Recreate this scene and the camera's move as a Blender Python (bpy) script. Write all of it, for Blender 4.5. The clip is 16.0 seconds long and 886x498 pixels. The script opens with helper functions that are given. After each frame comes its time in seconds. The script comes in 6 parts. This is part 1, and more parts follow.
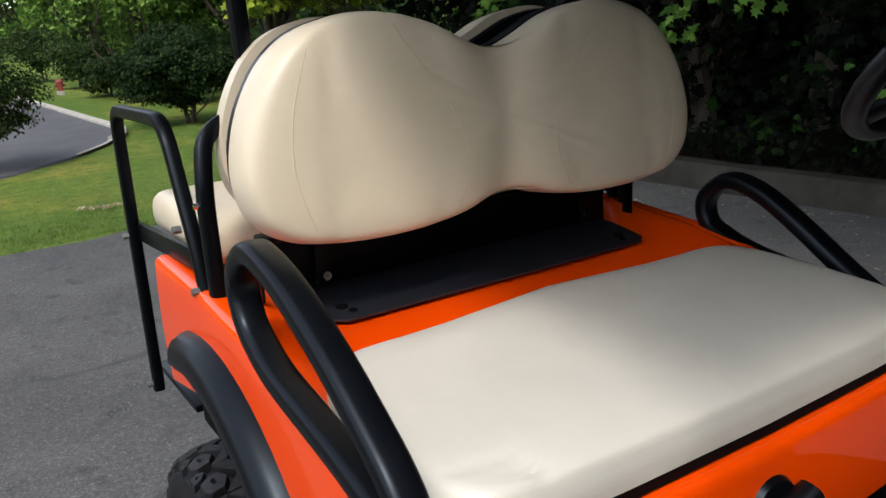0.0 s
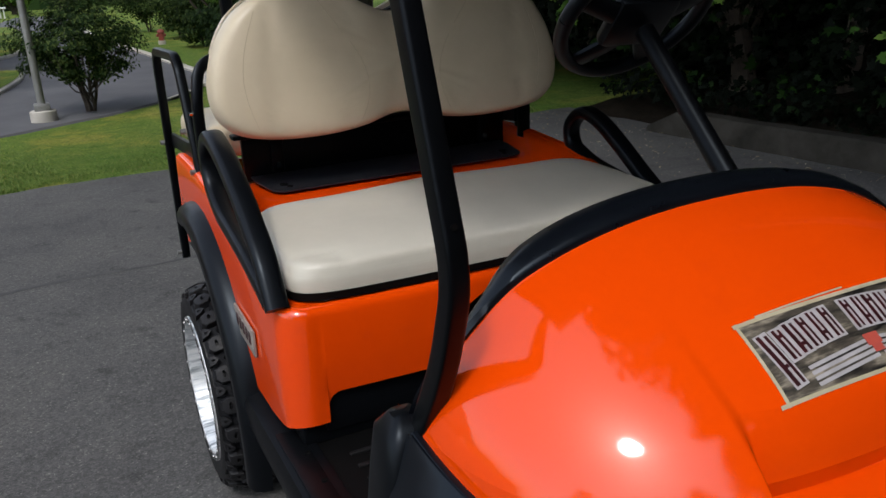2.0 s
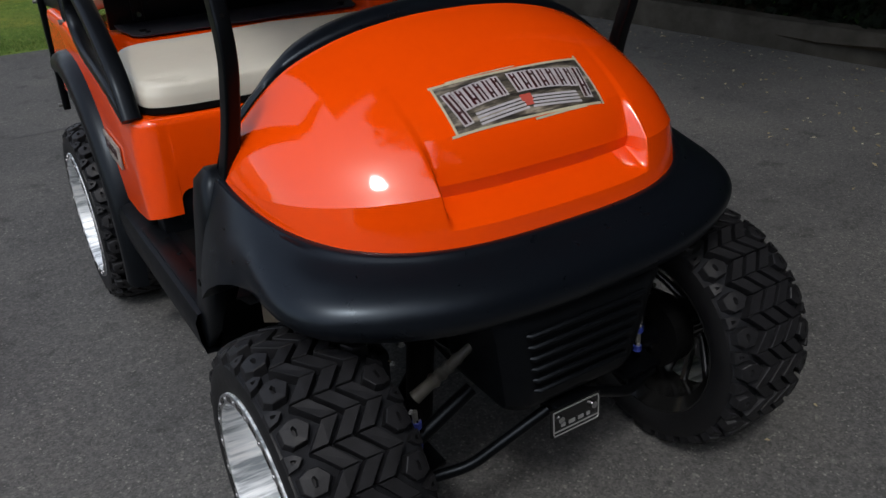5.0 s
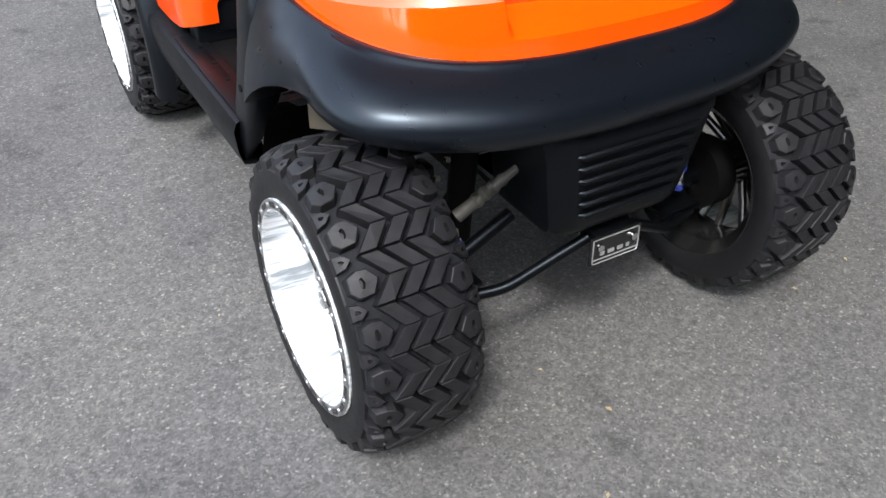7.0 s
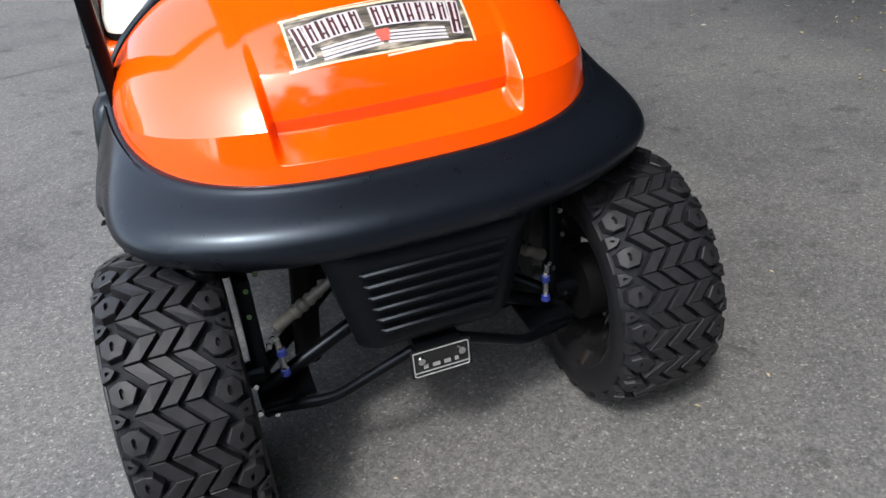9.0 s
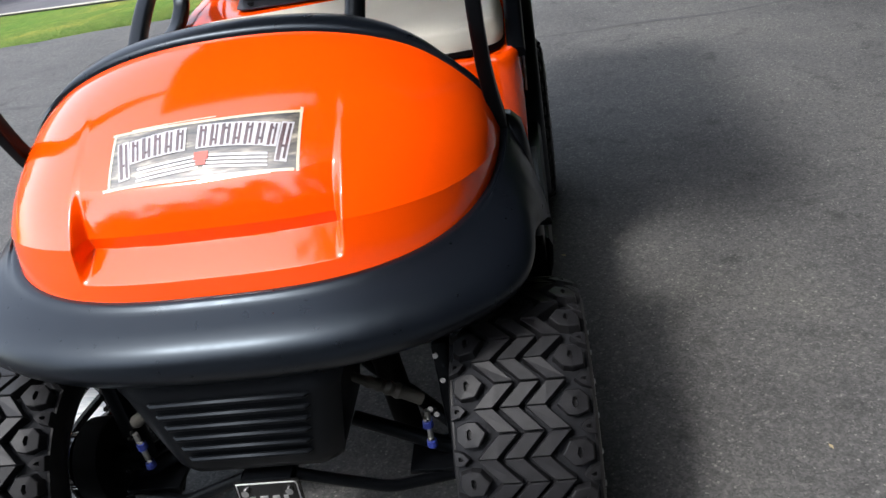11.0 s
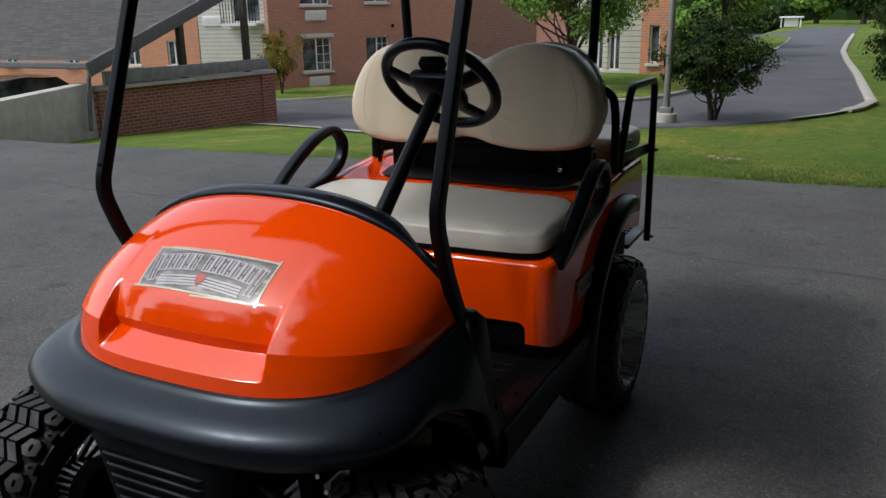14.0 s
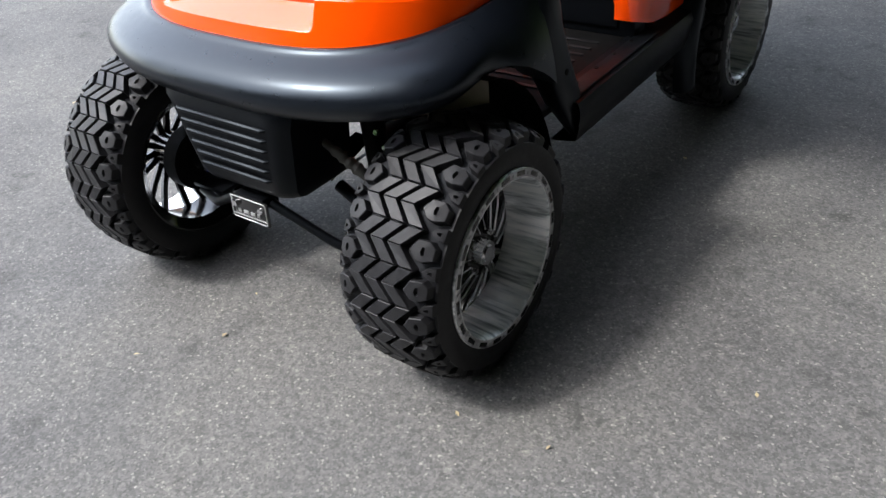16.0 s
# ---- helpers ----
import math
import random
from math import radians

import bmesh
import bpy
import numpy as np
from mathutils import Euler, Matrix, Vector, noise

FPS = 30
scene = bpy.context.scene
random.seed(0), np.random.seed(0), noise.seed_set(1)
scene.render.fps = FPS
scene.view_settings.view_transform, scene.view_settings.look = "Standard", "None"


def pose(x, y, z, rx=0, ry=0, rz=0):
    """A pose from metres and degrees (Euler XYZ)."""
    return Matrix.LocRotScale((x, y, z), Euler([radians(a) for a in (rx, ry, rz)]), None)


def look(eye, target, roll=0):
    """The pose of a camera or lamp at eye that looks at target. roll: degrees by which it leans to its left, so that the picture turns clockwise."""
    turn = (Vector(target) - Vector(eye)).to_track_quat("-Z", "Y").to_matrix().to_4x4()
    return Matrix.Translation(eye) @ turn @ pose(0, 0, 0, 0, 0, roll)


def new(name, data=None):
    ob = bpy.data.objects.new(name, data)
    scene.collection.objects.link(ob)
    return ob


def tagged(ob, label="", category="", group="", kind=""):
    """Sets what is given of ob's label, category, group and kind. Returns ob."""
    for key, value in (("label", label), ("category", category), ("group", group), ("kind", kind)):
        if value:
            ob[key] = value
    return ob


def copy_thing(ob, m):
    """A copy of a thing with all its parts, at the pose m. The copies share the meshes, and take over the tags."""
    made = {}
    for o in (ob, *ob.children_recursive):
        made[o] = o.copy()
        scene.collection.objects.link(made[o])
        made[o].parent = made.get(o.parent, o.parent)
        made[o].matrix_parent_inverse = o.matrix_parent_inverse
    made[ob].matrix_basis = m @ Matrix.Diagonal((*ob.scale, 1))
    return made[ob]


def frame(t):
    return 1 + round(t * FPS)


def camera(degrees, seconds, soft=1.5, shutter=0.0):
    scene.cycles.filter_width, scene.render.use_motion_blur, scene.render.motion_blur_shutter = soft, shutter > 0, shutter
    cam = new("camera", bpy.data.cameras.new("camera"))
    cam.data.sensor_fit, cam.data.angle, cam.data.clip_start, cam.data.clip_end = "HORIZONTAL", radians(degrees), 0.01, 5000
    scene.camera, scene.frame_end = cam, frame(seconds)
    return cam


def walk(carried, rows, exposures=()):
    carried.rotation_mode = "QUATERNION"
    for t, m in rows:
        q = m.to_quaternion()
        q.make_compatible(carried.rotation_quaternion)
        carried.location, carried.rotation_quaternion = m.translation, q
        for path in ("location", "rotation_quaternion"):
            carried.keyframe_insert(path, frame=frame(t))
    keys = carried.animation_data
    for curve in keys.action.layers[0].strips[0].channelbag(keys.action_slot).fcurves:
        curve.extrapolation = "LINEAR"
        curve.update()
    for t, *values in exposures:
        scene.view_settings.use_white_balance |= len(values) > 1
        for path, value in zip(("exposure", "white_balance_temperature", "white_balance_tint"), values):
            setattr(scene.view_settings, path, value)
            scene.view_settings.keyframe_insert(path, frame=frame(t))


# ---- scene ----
cam = camera(57.5, 16.0)
PATH = [
    (0, (-0.923, 0.247, 1.417), (0.106, 1.868, 0.859), -3.3),
    (0.5, (-1.015, -0.025, 1.442), (0.024, 1.599, 0.91), -1.1),
    (1, (-1.008, -0.314, 1.468), (-0.063, 1.384, 0.994), -2.8),
    (1.5, (-0.927, -0.556, 1.445), (-0.207, 1.201, 0.816), -0.9),
    (2, (-0.893, -0.607, 1.442), (-0.072, 1.099, 0.797), -2.8),
    (2.5, (-0.828, -0.619, 1.45), (0.22, 0.971, 0.838), -3.3),
    (3, (-0.74, -0.619, 1.441), (0.436, 0.877, 0.826), -2.5),
    (3.5, (-0.732, -0.675, 1.433), (0.432, 0.819, 0.791), -3.2),
    (4, (-0.836, -0.842, 1.438), (0.311, 0.675, 0.819), -0.8),
    (4.5, (-0.93, -1.066, 1.413), (0.115, 0.461, 0.655), -0.5),
    (5, (-0.918, -1.184, 1.407), (0.014, 0.342, 0.512), -2.4),
    (5.2, (-0.914, -1.216, 1.393), (-0.03, 0.306, 0.444), -1.4),
    (7.3, (-1.001, -1.154, 1.321), (-0.18, 0.226, 0.129), 0.8),
    (7.5, (-1.002, -1.155, 1.325), (-0.163, 0.229, 0.148), 0.9),
    (8, (-0.876, -1.24, 1.346), (-0.112, 0.264, 0.271), -4.8),
    (8.5, (-0.619, -1.433, 1.414), (-0.015, 0.215, 0.454), -2.6),
    (9, (-0.383, -1.434, 1.388), (0.147, 0.198, 0.361), -5.1),
    (9.2, (-0.273, -1.395, 1.392), (0.244, 0.285, 0.438), -2.0),
    (11.3, (0.685, -1.23, 1.458), (0.176, 0.444, 0.489), -10.2),
    (11.5, (0.745, -1.198, 1.453), (0.064, 0.467, 0.578), -7.9),
    (12, (0.922, -1.081, 1.488), (0.11, 0.59, 0.747), -5.1),
    (12.5, (1.04, -1.123, 1.537), (0.243, 0.622, 0.968), -5.7),
    (13, (1.141, -1.294, 1.564), (0.417, 0.494, 1.037), -1.3),
    (13.5, (1.206, -1.357, 1.58), (0.466, 0.439, 1.104), -1.1),
    (14, (1.274, -1.317, 1.55), (0.421, 0.4, 0.98), -0.9),
    (14.5, (1.321, -1.283, 1.498), (0.373, 0.322, 0.774), -2.2),
    (15, (1.352, -1.286, 1.437), (0.382, 0.209, 0.529), -2.9),
    (15.5, (1.382, -1.29, 1.382), (0.436, 0.127, 0.336), -2.9),
    (16, (1.433, -1.248, 1.35), (0.411, 0.051, 0.224), -5.2),
]
EXPOSURE = [(0, 1.50), (1, 1.28), (1.5, 1.32), (2, 0.90), (2.5, 0.80), (3.5, 0.92), (4, 0.84), (4.5, 0.74), (5.2, 0.76), (7.3, 2.68), (8, 2.68), (8.5, 2.66), (9.2, 2.40), (11.3, 2.22), (12, 1.78), (12.5, 1.28), (13, 1.06), (14, 1.04), (14.5, 1.06), (15, 1.30), (15.5, 2.12), (16, 2.90)]
walk(cam, [(t, look(eye, target, roll)) for t, eye, target, roll in PATH], EXPOSURE)

# world, sun and exposure
SUN_EL, SUN_AZ = 54.0, 222.0   # degrees; azimuth of the sun seen from the cart, from +y clockwise
world = bpy.data.worlds.new("sky")
scene.world = world
world.use_nodes = True
wn = world.node_tree.nodes
sky = wn.new("ShaderNodeTexSky")
sky.sky_type, sky.sun_disc = "NISHITA", False
sky.sun_elevation, sky.sun_rotation = radians(SUN_EL), radians(SUN_AZ)
sky.air_density, sky.dust_density, sky.ozone_density = 1.0, 1.6, 1.2
hsv = wn.new("ShaderNodeHueSaturation")
hsv.inputs["Saturation"].default_value = 0.5
world.node_tree.links.new(sky.outputs[0], hsv.inputs["Color"])
world.node_tree.links.new(hsv.outputs[0], wn["Background"].inputs[0])
wn["Background"].inputs[1].default_value = 0.13
sun = new("sun", bpy.data.lights.new("sun", "SUN"))
sun.data.energy, sun.data.angle, sun.data.color = 0.64, radians(8.0), (1.0, 0.985, 0.97)
_a, _e = radians(SUN_AZ), radians(SUN_EL)
sun.matrix_world = look((0, 0, 8), Vector((0, 0, 8)) - Vector((math.sin(_a) * math.cos(_e), math.cos(_a) * math.cos(_e), math.sin(_e))))


# ---- materials ----
class Mat:
    """A small builder round a Principled material."""

    def __init__(self, name, color, rough=0.5, metal=0.0, **extra):
        self.m = bpy.data.materials.new(name)
        self.m.use_nodes = True
        self.n, self.l = self.m.node_tree.nodes, self.m.node_tree.links
        self.p = self.n["Principled BSDF"]
        self.p.inputs["Base Color"].default_value = (*color, 1)
        self.p.inputs["Roughness"].default_value = rough
        self.p.inputs["Metallic"].default_value = metal
        for key, value in extra.items():
            self.p.inputs[key.replace("_", " ")].default_value = value
        self.co = self.n.new("ShaderNodeTexCoord").outputs["Object"]

    def noise(self, scale, detail=4, rough=0.6, stretch=None):
        t = self.n.new("ShaderNodeTexNoise")
        t.inputs["Scale"].default_value, t.inputs["Detail"].default_value, t.inputs["Roughness"].default_value = scale, detail, rough
        src = self.co
        if stretch:
            mp = self.n.new("ShaderNodeMapping")
            mp.inputs["Scale"].default_value = stretch
            self.l.new(src, mp.inputs[0])
            src = mp.outputs[0]
        self.l.new(src, t.inputs["Vector"])
        return t.outputs["Fac"]

    def ramp(self, fac, stops):
        r = self.n.new("ShaderNodeValToRGB")
        e = r.color_ramp.elements
        while len(e) < len(stops):
            e.new(0.5)
        for el, (pos, col) in zip(e, stops):
            el.position, el.color = pos, (*col, 1) if len(col) == 3 else col
        self.l.new(fac, r.inputs[0])
        return r.outputs[0]

    def mix(self, fac, a, b, mode="MIX"):
        x = self.n.new("ShaderNodeMix")
        x.data_type, x.blend_type = "RGBA", mode
        for sock, v in ((x.inputs[0], fac), (x.inputs[6], a), (x.inputs[7], b)):
            if isinstance(v, (int, float)):
                sock.default_value = v
            elif isinstance(v, tuple):
                sock.default_value = (*v, 1)
            else:
                self.l.new(v, sock)
        return x.outputs[2]

    def base(self, out):
        self.l.new(out, self.p.inputs["Base Color"])
        return self

    def roughness(self, fac, lo, hi):
        mr = self.n.new("ShaderNodeMapRange")
        mr.inputs[3].default_value, mr.inputs[4].default_value = lo, hi
        self.l.new(fac, mr.inputs[0])
        self.l.new(mr.outputs[0], self.p.inputs["Roughness"])
        return self

    def bump(self, fac, strength, dist=0.002):
        b = self.n.new("ShaderNodeBump")
        b.inputs["Strength"].default_value, b.inputs["Distance"].default_value = strength, dist
        self.l.new(fac, b.inputs["Height"])
        old = self.p.inputs["Normal"].links
        if old:
            self.l.new(old[0].from_socket, b.inputs["Normal"])
        self.l.new(b.outputs[0], self.p.inputs["Normal"])
        return self

    def random(self):
        return self.n.new("ShaderNodeObjectInfo").outputs["Random"]

    def island(self):
        return self.n.new("ShaderNodeNewGeometry").outputs["Random Per Island"]


def two_tone(name, a, b, scale, rough, bump=0.15, bscale=None, metal=0.0, dist=0.002, **extra):
    m = Mat(name, a, rough, metal, **extra)
    m.base(m.ramp(m.noise(scale), [(0.3, a), (0.7, b)]))
    m.roughness(m.noise(scale * 2.3), max(rough - 0.08, 0.02), min(rough + 0.08, 1))
    if bump:
        m.bump(m.noise(bscale or scale * 8), bump, dist)
    return m.m


M_ORANGE = two_tone("orange_paint", (0.95, 0.074, 0.001), (0.92, 0.069, 0.001), 6, 0.4, 0.0, 300, Coat_Weight=1.0, Coat_Roughness=0.08, Coat_IOR=1.7, Specular_IOR_Level=0.0)
M_VINYL = two_tone("cream_vinyl", (0.71, 0.605, 0.44), (0.66, 0.56, 0.40), 9, 0.36, 0.12, 900, dist=0.0006)
M_VINYL_PALE = two_tone("pale_vinyl", (0.66, 0.62, 0.525), (0.61, 0.575, 0.485), 9, 0.36, 0.12, 900, dist=0.0006)
for _m in (M_VINYL, M_VINYL_PALE):
    _b, _t, _p = _m.node_tree.nodes.new("ShaderNodeBump"), _m.node_tree.nodes.new("ShaderNodeTexNoise"), _m.node_tree.nodes["Principled BSDF"]
    _t.inputs["Scale"].default_value, _t.inputs["Detail"].default_value = 11, 3
    _b.inputs["Strength"].default_value, _b.inputs["Distance"].default_value = 0.12, 0.004
    _m.node_tree.links.new(_p.inputs["Normal"].links[0].from_socket, _b.inputs["Normal"])
    _m.node_tree.links.new(_t.outputs["Fac"], _b.inputs["Height"])
    _m.node_tree.links.new(_b.outputs[0], _p.inputs["Normal"])
# Specular Tint puts the sky's blue into the sheen of these blacks.
M_PLASTIC = two_tone("black_textured_plastic", (0.0032, 0.0038, 0.005), (0.0027, 0.0032, 0.0042), 14, 0.34, 0.05, 700, dist=0.0005, Specular_IOR_Level=0.25, Specular_Tint=(0.75, 0.87, 1.0, 1.0))
M_COWL = two_tone("satin_black_plastic", (0.004, 0.0052, 0.0078), (0.0034, 0.0044, 0.0066), 14, 0.30, 0.05, 700, dist=0.0005, Specular_IOR_Level=0.36, Specular_Tint=(0.72, 0.86, 1.0, 1.0))
M_GRILLE = two_tone("matt_black_plastic", (0.0035, 0.004, 0.005), (0.003, 0.0034, 0.0042), 14, 0.40, 0.05, 700, dist=0.0005, Specular_IOR_Level=0.13, Specular_Tint=(0.75, 0.87, 1.0, 1.0))
M_STEEL = two_tone("black_powder_coat", (0.0016, 0.0018, 0.0022), (0.0022, 0.0024, 0.0030), 20, 0.36, 0.05, 500, dist=0.0004, Specular_IOR_Level=0.16, Specular_Tint=(0.75, 0.87, 1.0, 1.0))
M_DARK = two_tone("dark_underside", (0.002, 0.002, 0.0022), (0.003, 0.003, 0.003), 12, 0.7, 0.1, Specular_IOR_Level=0.1)
M_RUBBER = two_tone("tyre_rubber", (0.004, 0.004, 0.0045), (0.008, 0.008, 0.009), 25, 0.5, 0.15, 260, Specular_IOR_Level=0.3)
M_TREAD = two_tone("tyre_tread_block", (0.007, 0.007, 0.008), (0.015, 0.015, 0.017), 35, 0.52, 0.25, 220, Specular_IOR_Level=0.28)
M_GROOVE = two_tone("dusty_tread_groove", (0.014, 0.015, 0.018), (0.006, 0.0065, 0.008), 20, 0.8, 0.2, 200, Specular_IOR_Level=0.2)
M_CHROME = two_tone("bright_chrome", (0.78, 0.78, 0.78), (0.70, 0.70, 0.71), 30, 0.12, 0.0, metal=1.0)
M_POLISHED = Mat("glint_streaked_aluminium", (0.75, 0.76, 0.78), 0.2, 0.5)
# Bright and dark reflection streaks painted into the base colour, along the axle.
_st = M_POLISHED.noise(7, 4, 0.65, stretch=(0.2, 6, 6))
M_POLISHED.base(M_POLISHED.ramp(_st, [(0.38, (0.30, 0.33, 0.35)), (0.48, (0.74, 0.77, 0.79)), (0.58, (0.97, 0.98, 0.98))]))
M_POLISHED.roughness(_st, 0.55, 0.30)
M_POLISHED = M_POLISHED.m
M_GALV_DULL = two_tone("dull_zinc", (0.30, 0.30, 0.29), (0.22, 0.22, 0.21), 20, 0.45, 0.0, metal=0.8)
M_GUNMETAL = two_tone("gunmetal_lip", (0.52, 0.52, 0.525), (0.36, 0.36, 0.37), 30, 0.42, 0.0, metal=1.0)
M_GLOSSBLACK = two_tone("gloss_black", (0.008, 0.008, 0.008), (0.011, 0.011, 0.011), 20, 0.15, 0.0)
M_BLUE = two_tone("blue_urethane", (0.02, 0.035, 0.22), (0.025, 0.045, 0.28), 30, 0.5, 0.0)
M_GREY_BOOT = two_tone("dusty_grey_steel", (0.07, 0.067, 0.056), (0.035, 0.033, 0.029), 30, 0.6, 0.1)
M_TAN = two_tone("tan_liner", (0.50, 0.45, 0.36), (0.40, 0.35, 0.27), 12, 0.6, 0.1)


# ---- mesh helpers ----
def part(name, bm, material, parent=None, label="", smooth=True, loc=None):
    """One mesh object from a bmesh, under a thing or a part (or on its own)."""
    me = bpy.data.meshes.new(name)
    bmesh.ops.recalc_face_normals(bm, faces=bm.faces)
    bm.to_mesh(me)
    bm.free()
    me.materials.append(material)
    if smooth:
        me.shade_smooth()
        me.set_sharp_from_angle(angle=radians(38))
    ob = new(name, me)
    ob.parent = parent
    if loc is not None:
        ob.matrix_basis = loc if isinstance(loc, Matrix) else Matrix.Translation(loc)
    if label:
        tagged(ob, label)
    return ob


def thing(name, label, category, at=(0, 0, 0), group="", kind=""):
    ob = new(name)
    ob.empty_display_size = 0.1
    ob.matrix_basis = at if isinstance(at, Matrix) else Matrix.Translation(at)
    return tagged(ob, label, category, group, kind)


def box(bm, c, s, bevel=0.0, rot=None, seg=2):
    """A box round c with sides s, bevelled."""
    r = bmesh.ops.create_cube(bm, size=1.0)
    vs = r["verts"]
    bmesh.ops.scale(bm, vec=s, verts=vs)
    if bevel:
        es = list({e for v in vs for e in v.link_edges})
        out = bmesh.ops.bevel(bm, geom=es, offset=bevel, segments=seg, affect="EDGES", profile=0.5)
        vs = list({v for f in out["faces"] for v in f.verts} | {v for v in vs if v.is_valid})
    m = Matrix.Translation(c)
    if rot is not None:
        m = m @ (rot if isinstance(rot, Matrix) else Euler([radians(a) for a in rot]).to_matrix().to_4x4())
    bmesh.ops.transform(bm, matrix=m, verts=vs)
    return bm


def smooth_path(pts, per=6):
    """Catmull-Rom through the points."""
    p = [Vector(q) for q in pts]
    p = [2 * p[0] - p[1]] + p + [2 * p[-1] - p[-2]]
    out = []
    for i in range(1, len(p) - 2):
        a, b, c, d = p[i - 1:i + 3]
        for k in range(per):
            t = k / per
            out.append(0.5 * (2 * b + (c - a) * t + (2 * a - 5 * b + 4 * c - d) * t * t + (3 * b - a - 3 * c + d) * t ** 3))
    out.append(p[-2])
    return out


def rounded_path(pts, r=0.05, per=5):
    """A polyline with its corners rounded to about r."""
    p = [Vector(q) for q in pts]
    out = [p[0]]
    for a, b, c in zip(p, p[1:], p[2:]):
        u, v = (a - b), (c - b)
        k = min(r, u.length * 0.48, v.length * 0.48)
        s, e = b + u.normalized() * k, b + v.normalized() * k
        for i in range(per + 1):
            t = i / per
            out.append(s * (1 - t) ** 2 + b * 2 * t * (1 - t) + e * t * t)
    out.append(p[-1])
    return out


def tube(bm, pts, rx, ry=None, sides=10, square=0.0, up=(0, 0, 1), taper=None):
    """A tube along the points; square > 0 gives a rounded rectangular section."""
    ry = ry or rx
    pts = [Vector(q) for q in pts]
    rings = []
    n = len(pts)
    prev = None
    for i, q in enumerate(pts):
        d = (pts[min(i + 1, n - 1)] - pts[max(i - 1, 0)]).normalized()
        ref = prev if prev is not None else Vector(up)
        side = d.cross(ref)
        if side.length < 1e-4:
            side = d.cross(Vector((1, 0.2, 0)))
        side.normalize()
        upv = side.cross(d).normalized()
        prev = upv
        k = taper[i] if taper else 1.0
        ring = []
        for j in range(sides):
            a = 2 * math.pi * (j + 0.5) / sides
            cx, cy = math.cos(a), math.sin(a)
            if square:
                e = 1 - square
                cx, cy = math.copysign(abs(cx) ** e, cx), math.copysign(abs(cy) ** e, cy)
            ring.append(bm.verts.new(q + side * cx * rx * k + upv * cy * ry * k))
        rings.append(ring)
    for a, b in zip(rings, rings[1:]):
        for j in range(sides):
            bm.faces.new((a[j], a[(j + 1) % sides], b[(j + 1) % sides], b[j]))
    bm.faces.new(rings[0][::-1])
    bm.faces.new(rings[-1])
    return bm


def lathe(bm, prof, n=48, axis="x", closed=True):
    """prof: (along, radius) pairs turned round the x axis."""
    rings = []
    for i in range(n):
        a = 2 * math.pi * i / n
        rings.append([bm.verts.new((w, r * math.cos(a), r * math.sin(a))) for w, r in prof])
    m = len(prof)
    for i in range(n):
        a, b = rings[i], rings[(i + 1) % n]
        for j in range(m if closed else m - 1):
            bm.faces.new((a[j], a[(j + 1) % m], b[(j + 1) % m], b[j]))
    return bm


def grid(bm, rows, close_u=False):
    """Faces over rows of points."""
    vs = [[bm.verts.new(p) for p in row] for row in rows]
    for a, b in zip(vs, vs[1:]):
        m = len(a)
        for j in range(m if close_u else m - 1):
            bm.faces.new((a[j], a[(j + 1) % m], b[(j + 1) % m], b[j]))
    return vs


def disc(bm, c, normal, r, h, n=16, r2=None):
    """A short cylinder or cone frustum with its base at c."""
    q = Vector(normal).normalized().to_track_quat("Z", "Y").to_matrix().to_4x4()
    out = bmesh.ops.create_cone(bm, cap_ends=True, segments=n, radius1=r, radius2=r if r2 is None else r2, depth=h)
    bmesh.ops.transform(bm, matrix=Matrix.Translation(Vector(c) + Vector(normal).normalized() * h / 2) @ q, verts=out["verts"])
    return bm


def plate(bm, outline, depth, bevel=0.0, seg=2):
    """A flat outline in x, z pushed back along y by depth, with bevelled edges."""
    vs = [bm.verts.new((x, 0, z)) for x, z in outline]
    f = bm.faces.new(vs)
    out = bmesh.ops.extrude_face_region(bm, geom=[f])
    nv = [v for v in out["geom"] if isinstance(v, bmesh.types.BMVert)]
    bmesh.ops.translate(bm, vec=(0, depth, 0), verts=nv)
    if bevel:
        es = [e for e in bm.edges if abs(e.verts[0].co.y - e.verts[1].co.y) < 1e-6]
        bmesh.ops.bevel(bm, geom=es, offset=bevel, segments=seg, affect="EDGES")
    return bm


def sstep(x, a, b):
    t = min(max((x - a) / (b - a), 0), 1)
    return t * t * (3 - 2 * t)


def interp(x, xs, ys):
    return float(np.interp(x, xs, ys))

# ---- materials of the surroundings ----
M_ASPHALT = Mat("asphalt", (0.10, 0.10, 0.10), 0.85, Specular_IOR_Level=0.2)


def stones(m, scale, stops):
    """Aggregate: one tone for each stone, and its height."""
    v = m.n.new("ShaderNodeTexVoronoi")
    v.inputs["Scale"].default_value = scale
    m.l.new(m.co, v.inputs["Vector"])
    sep = m.n.new("ShaderNodeSeparateColor")
    m.l.new(v.outputs["Color"], sep.inputs[0])
    return m.ramp(sep.outputs[0], stops), v.outputs["Distance"]


_grit, _gd = stones(M_ASPHALT, 190, [(0.0, (0.070, 0.070, 0.069)), (0.40, (0.089, 0.088, 0.086)), (0.86, (0.112, 0.110, 0.107)), (0.97, (0.132, 0.130, 0.124)), (1.0, (0.21, 0.204, 0.19))])
_chip, _ = stones(M_ASPHALT, 75, [(0.0, (0.85, 0.85, 0.85)), (0.5, (0.98, 0.98, 0.98)), (0.95, (1.08, 1.08, 1.07)), (1.0, (1.3, 1.28, 1.24))])
_fine = M_ASPHALT.ramp(M_ASPHALT.noise(60, 4, 0.7), [(0.33, (0.84, 0.84, 0.84)), (0.5, (1.0, 1.0, 1.0)), (0.67, (1.14, 1.14, 1.14))])
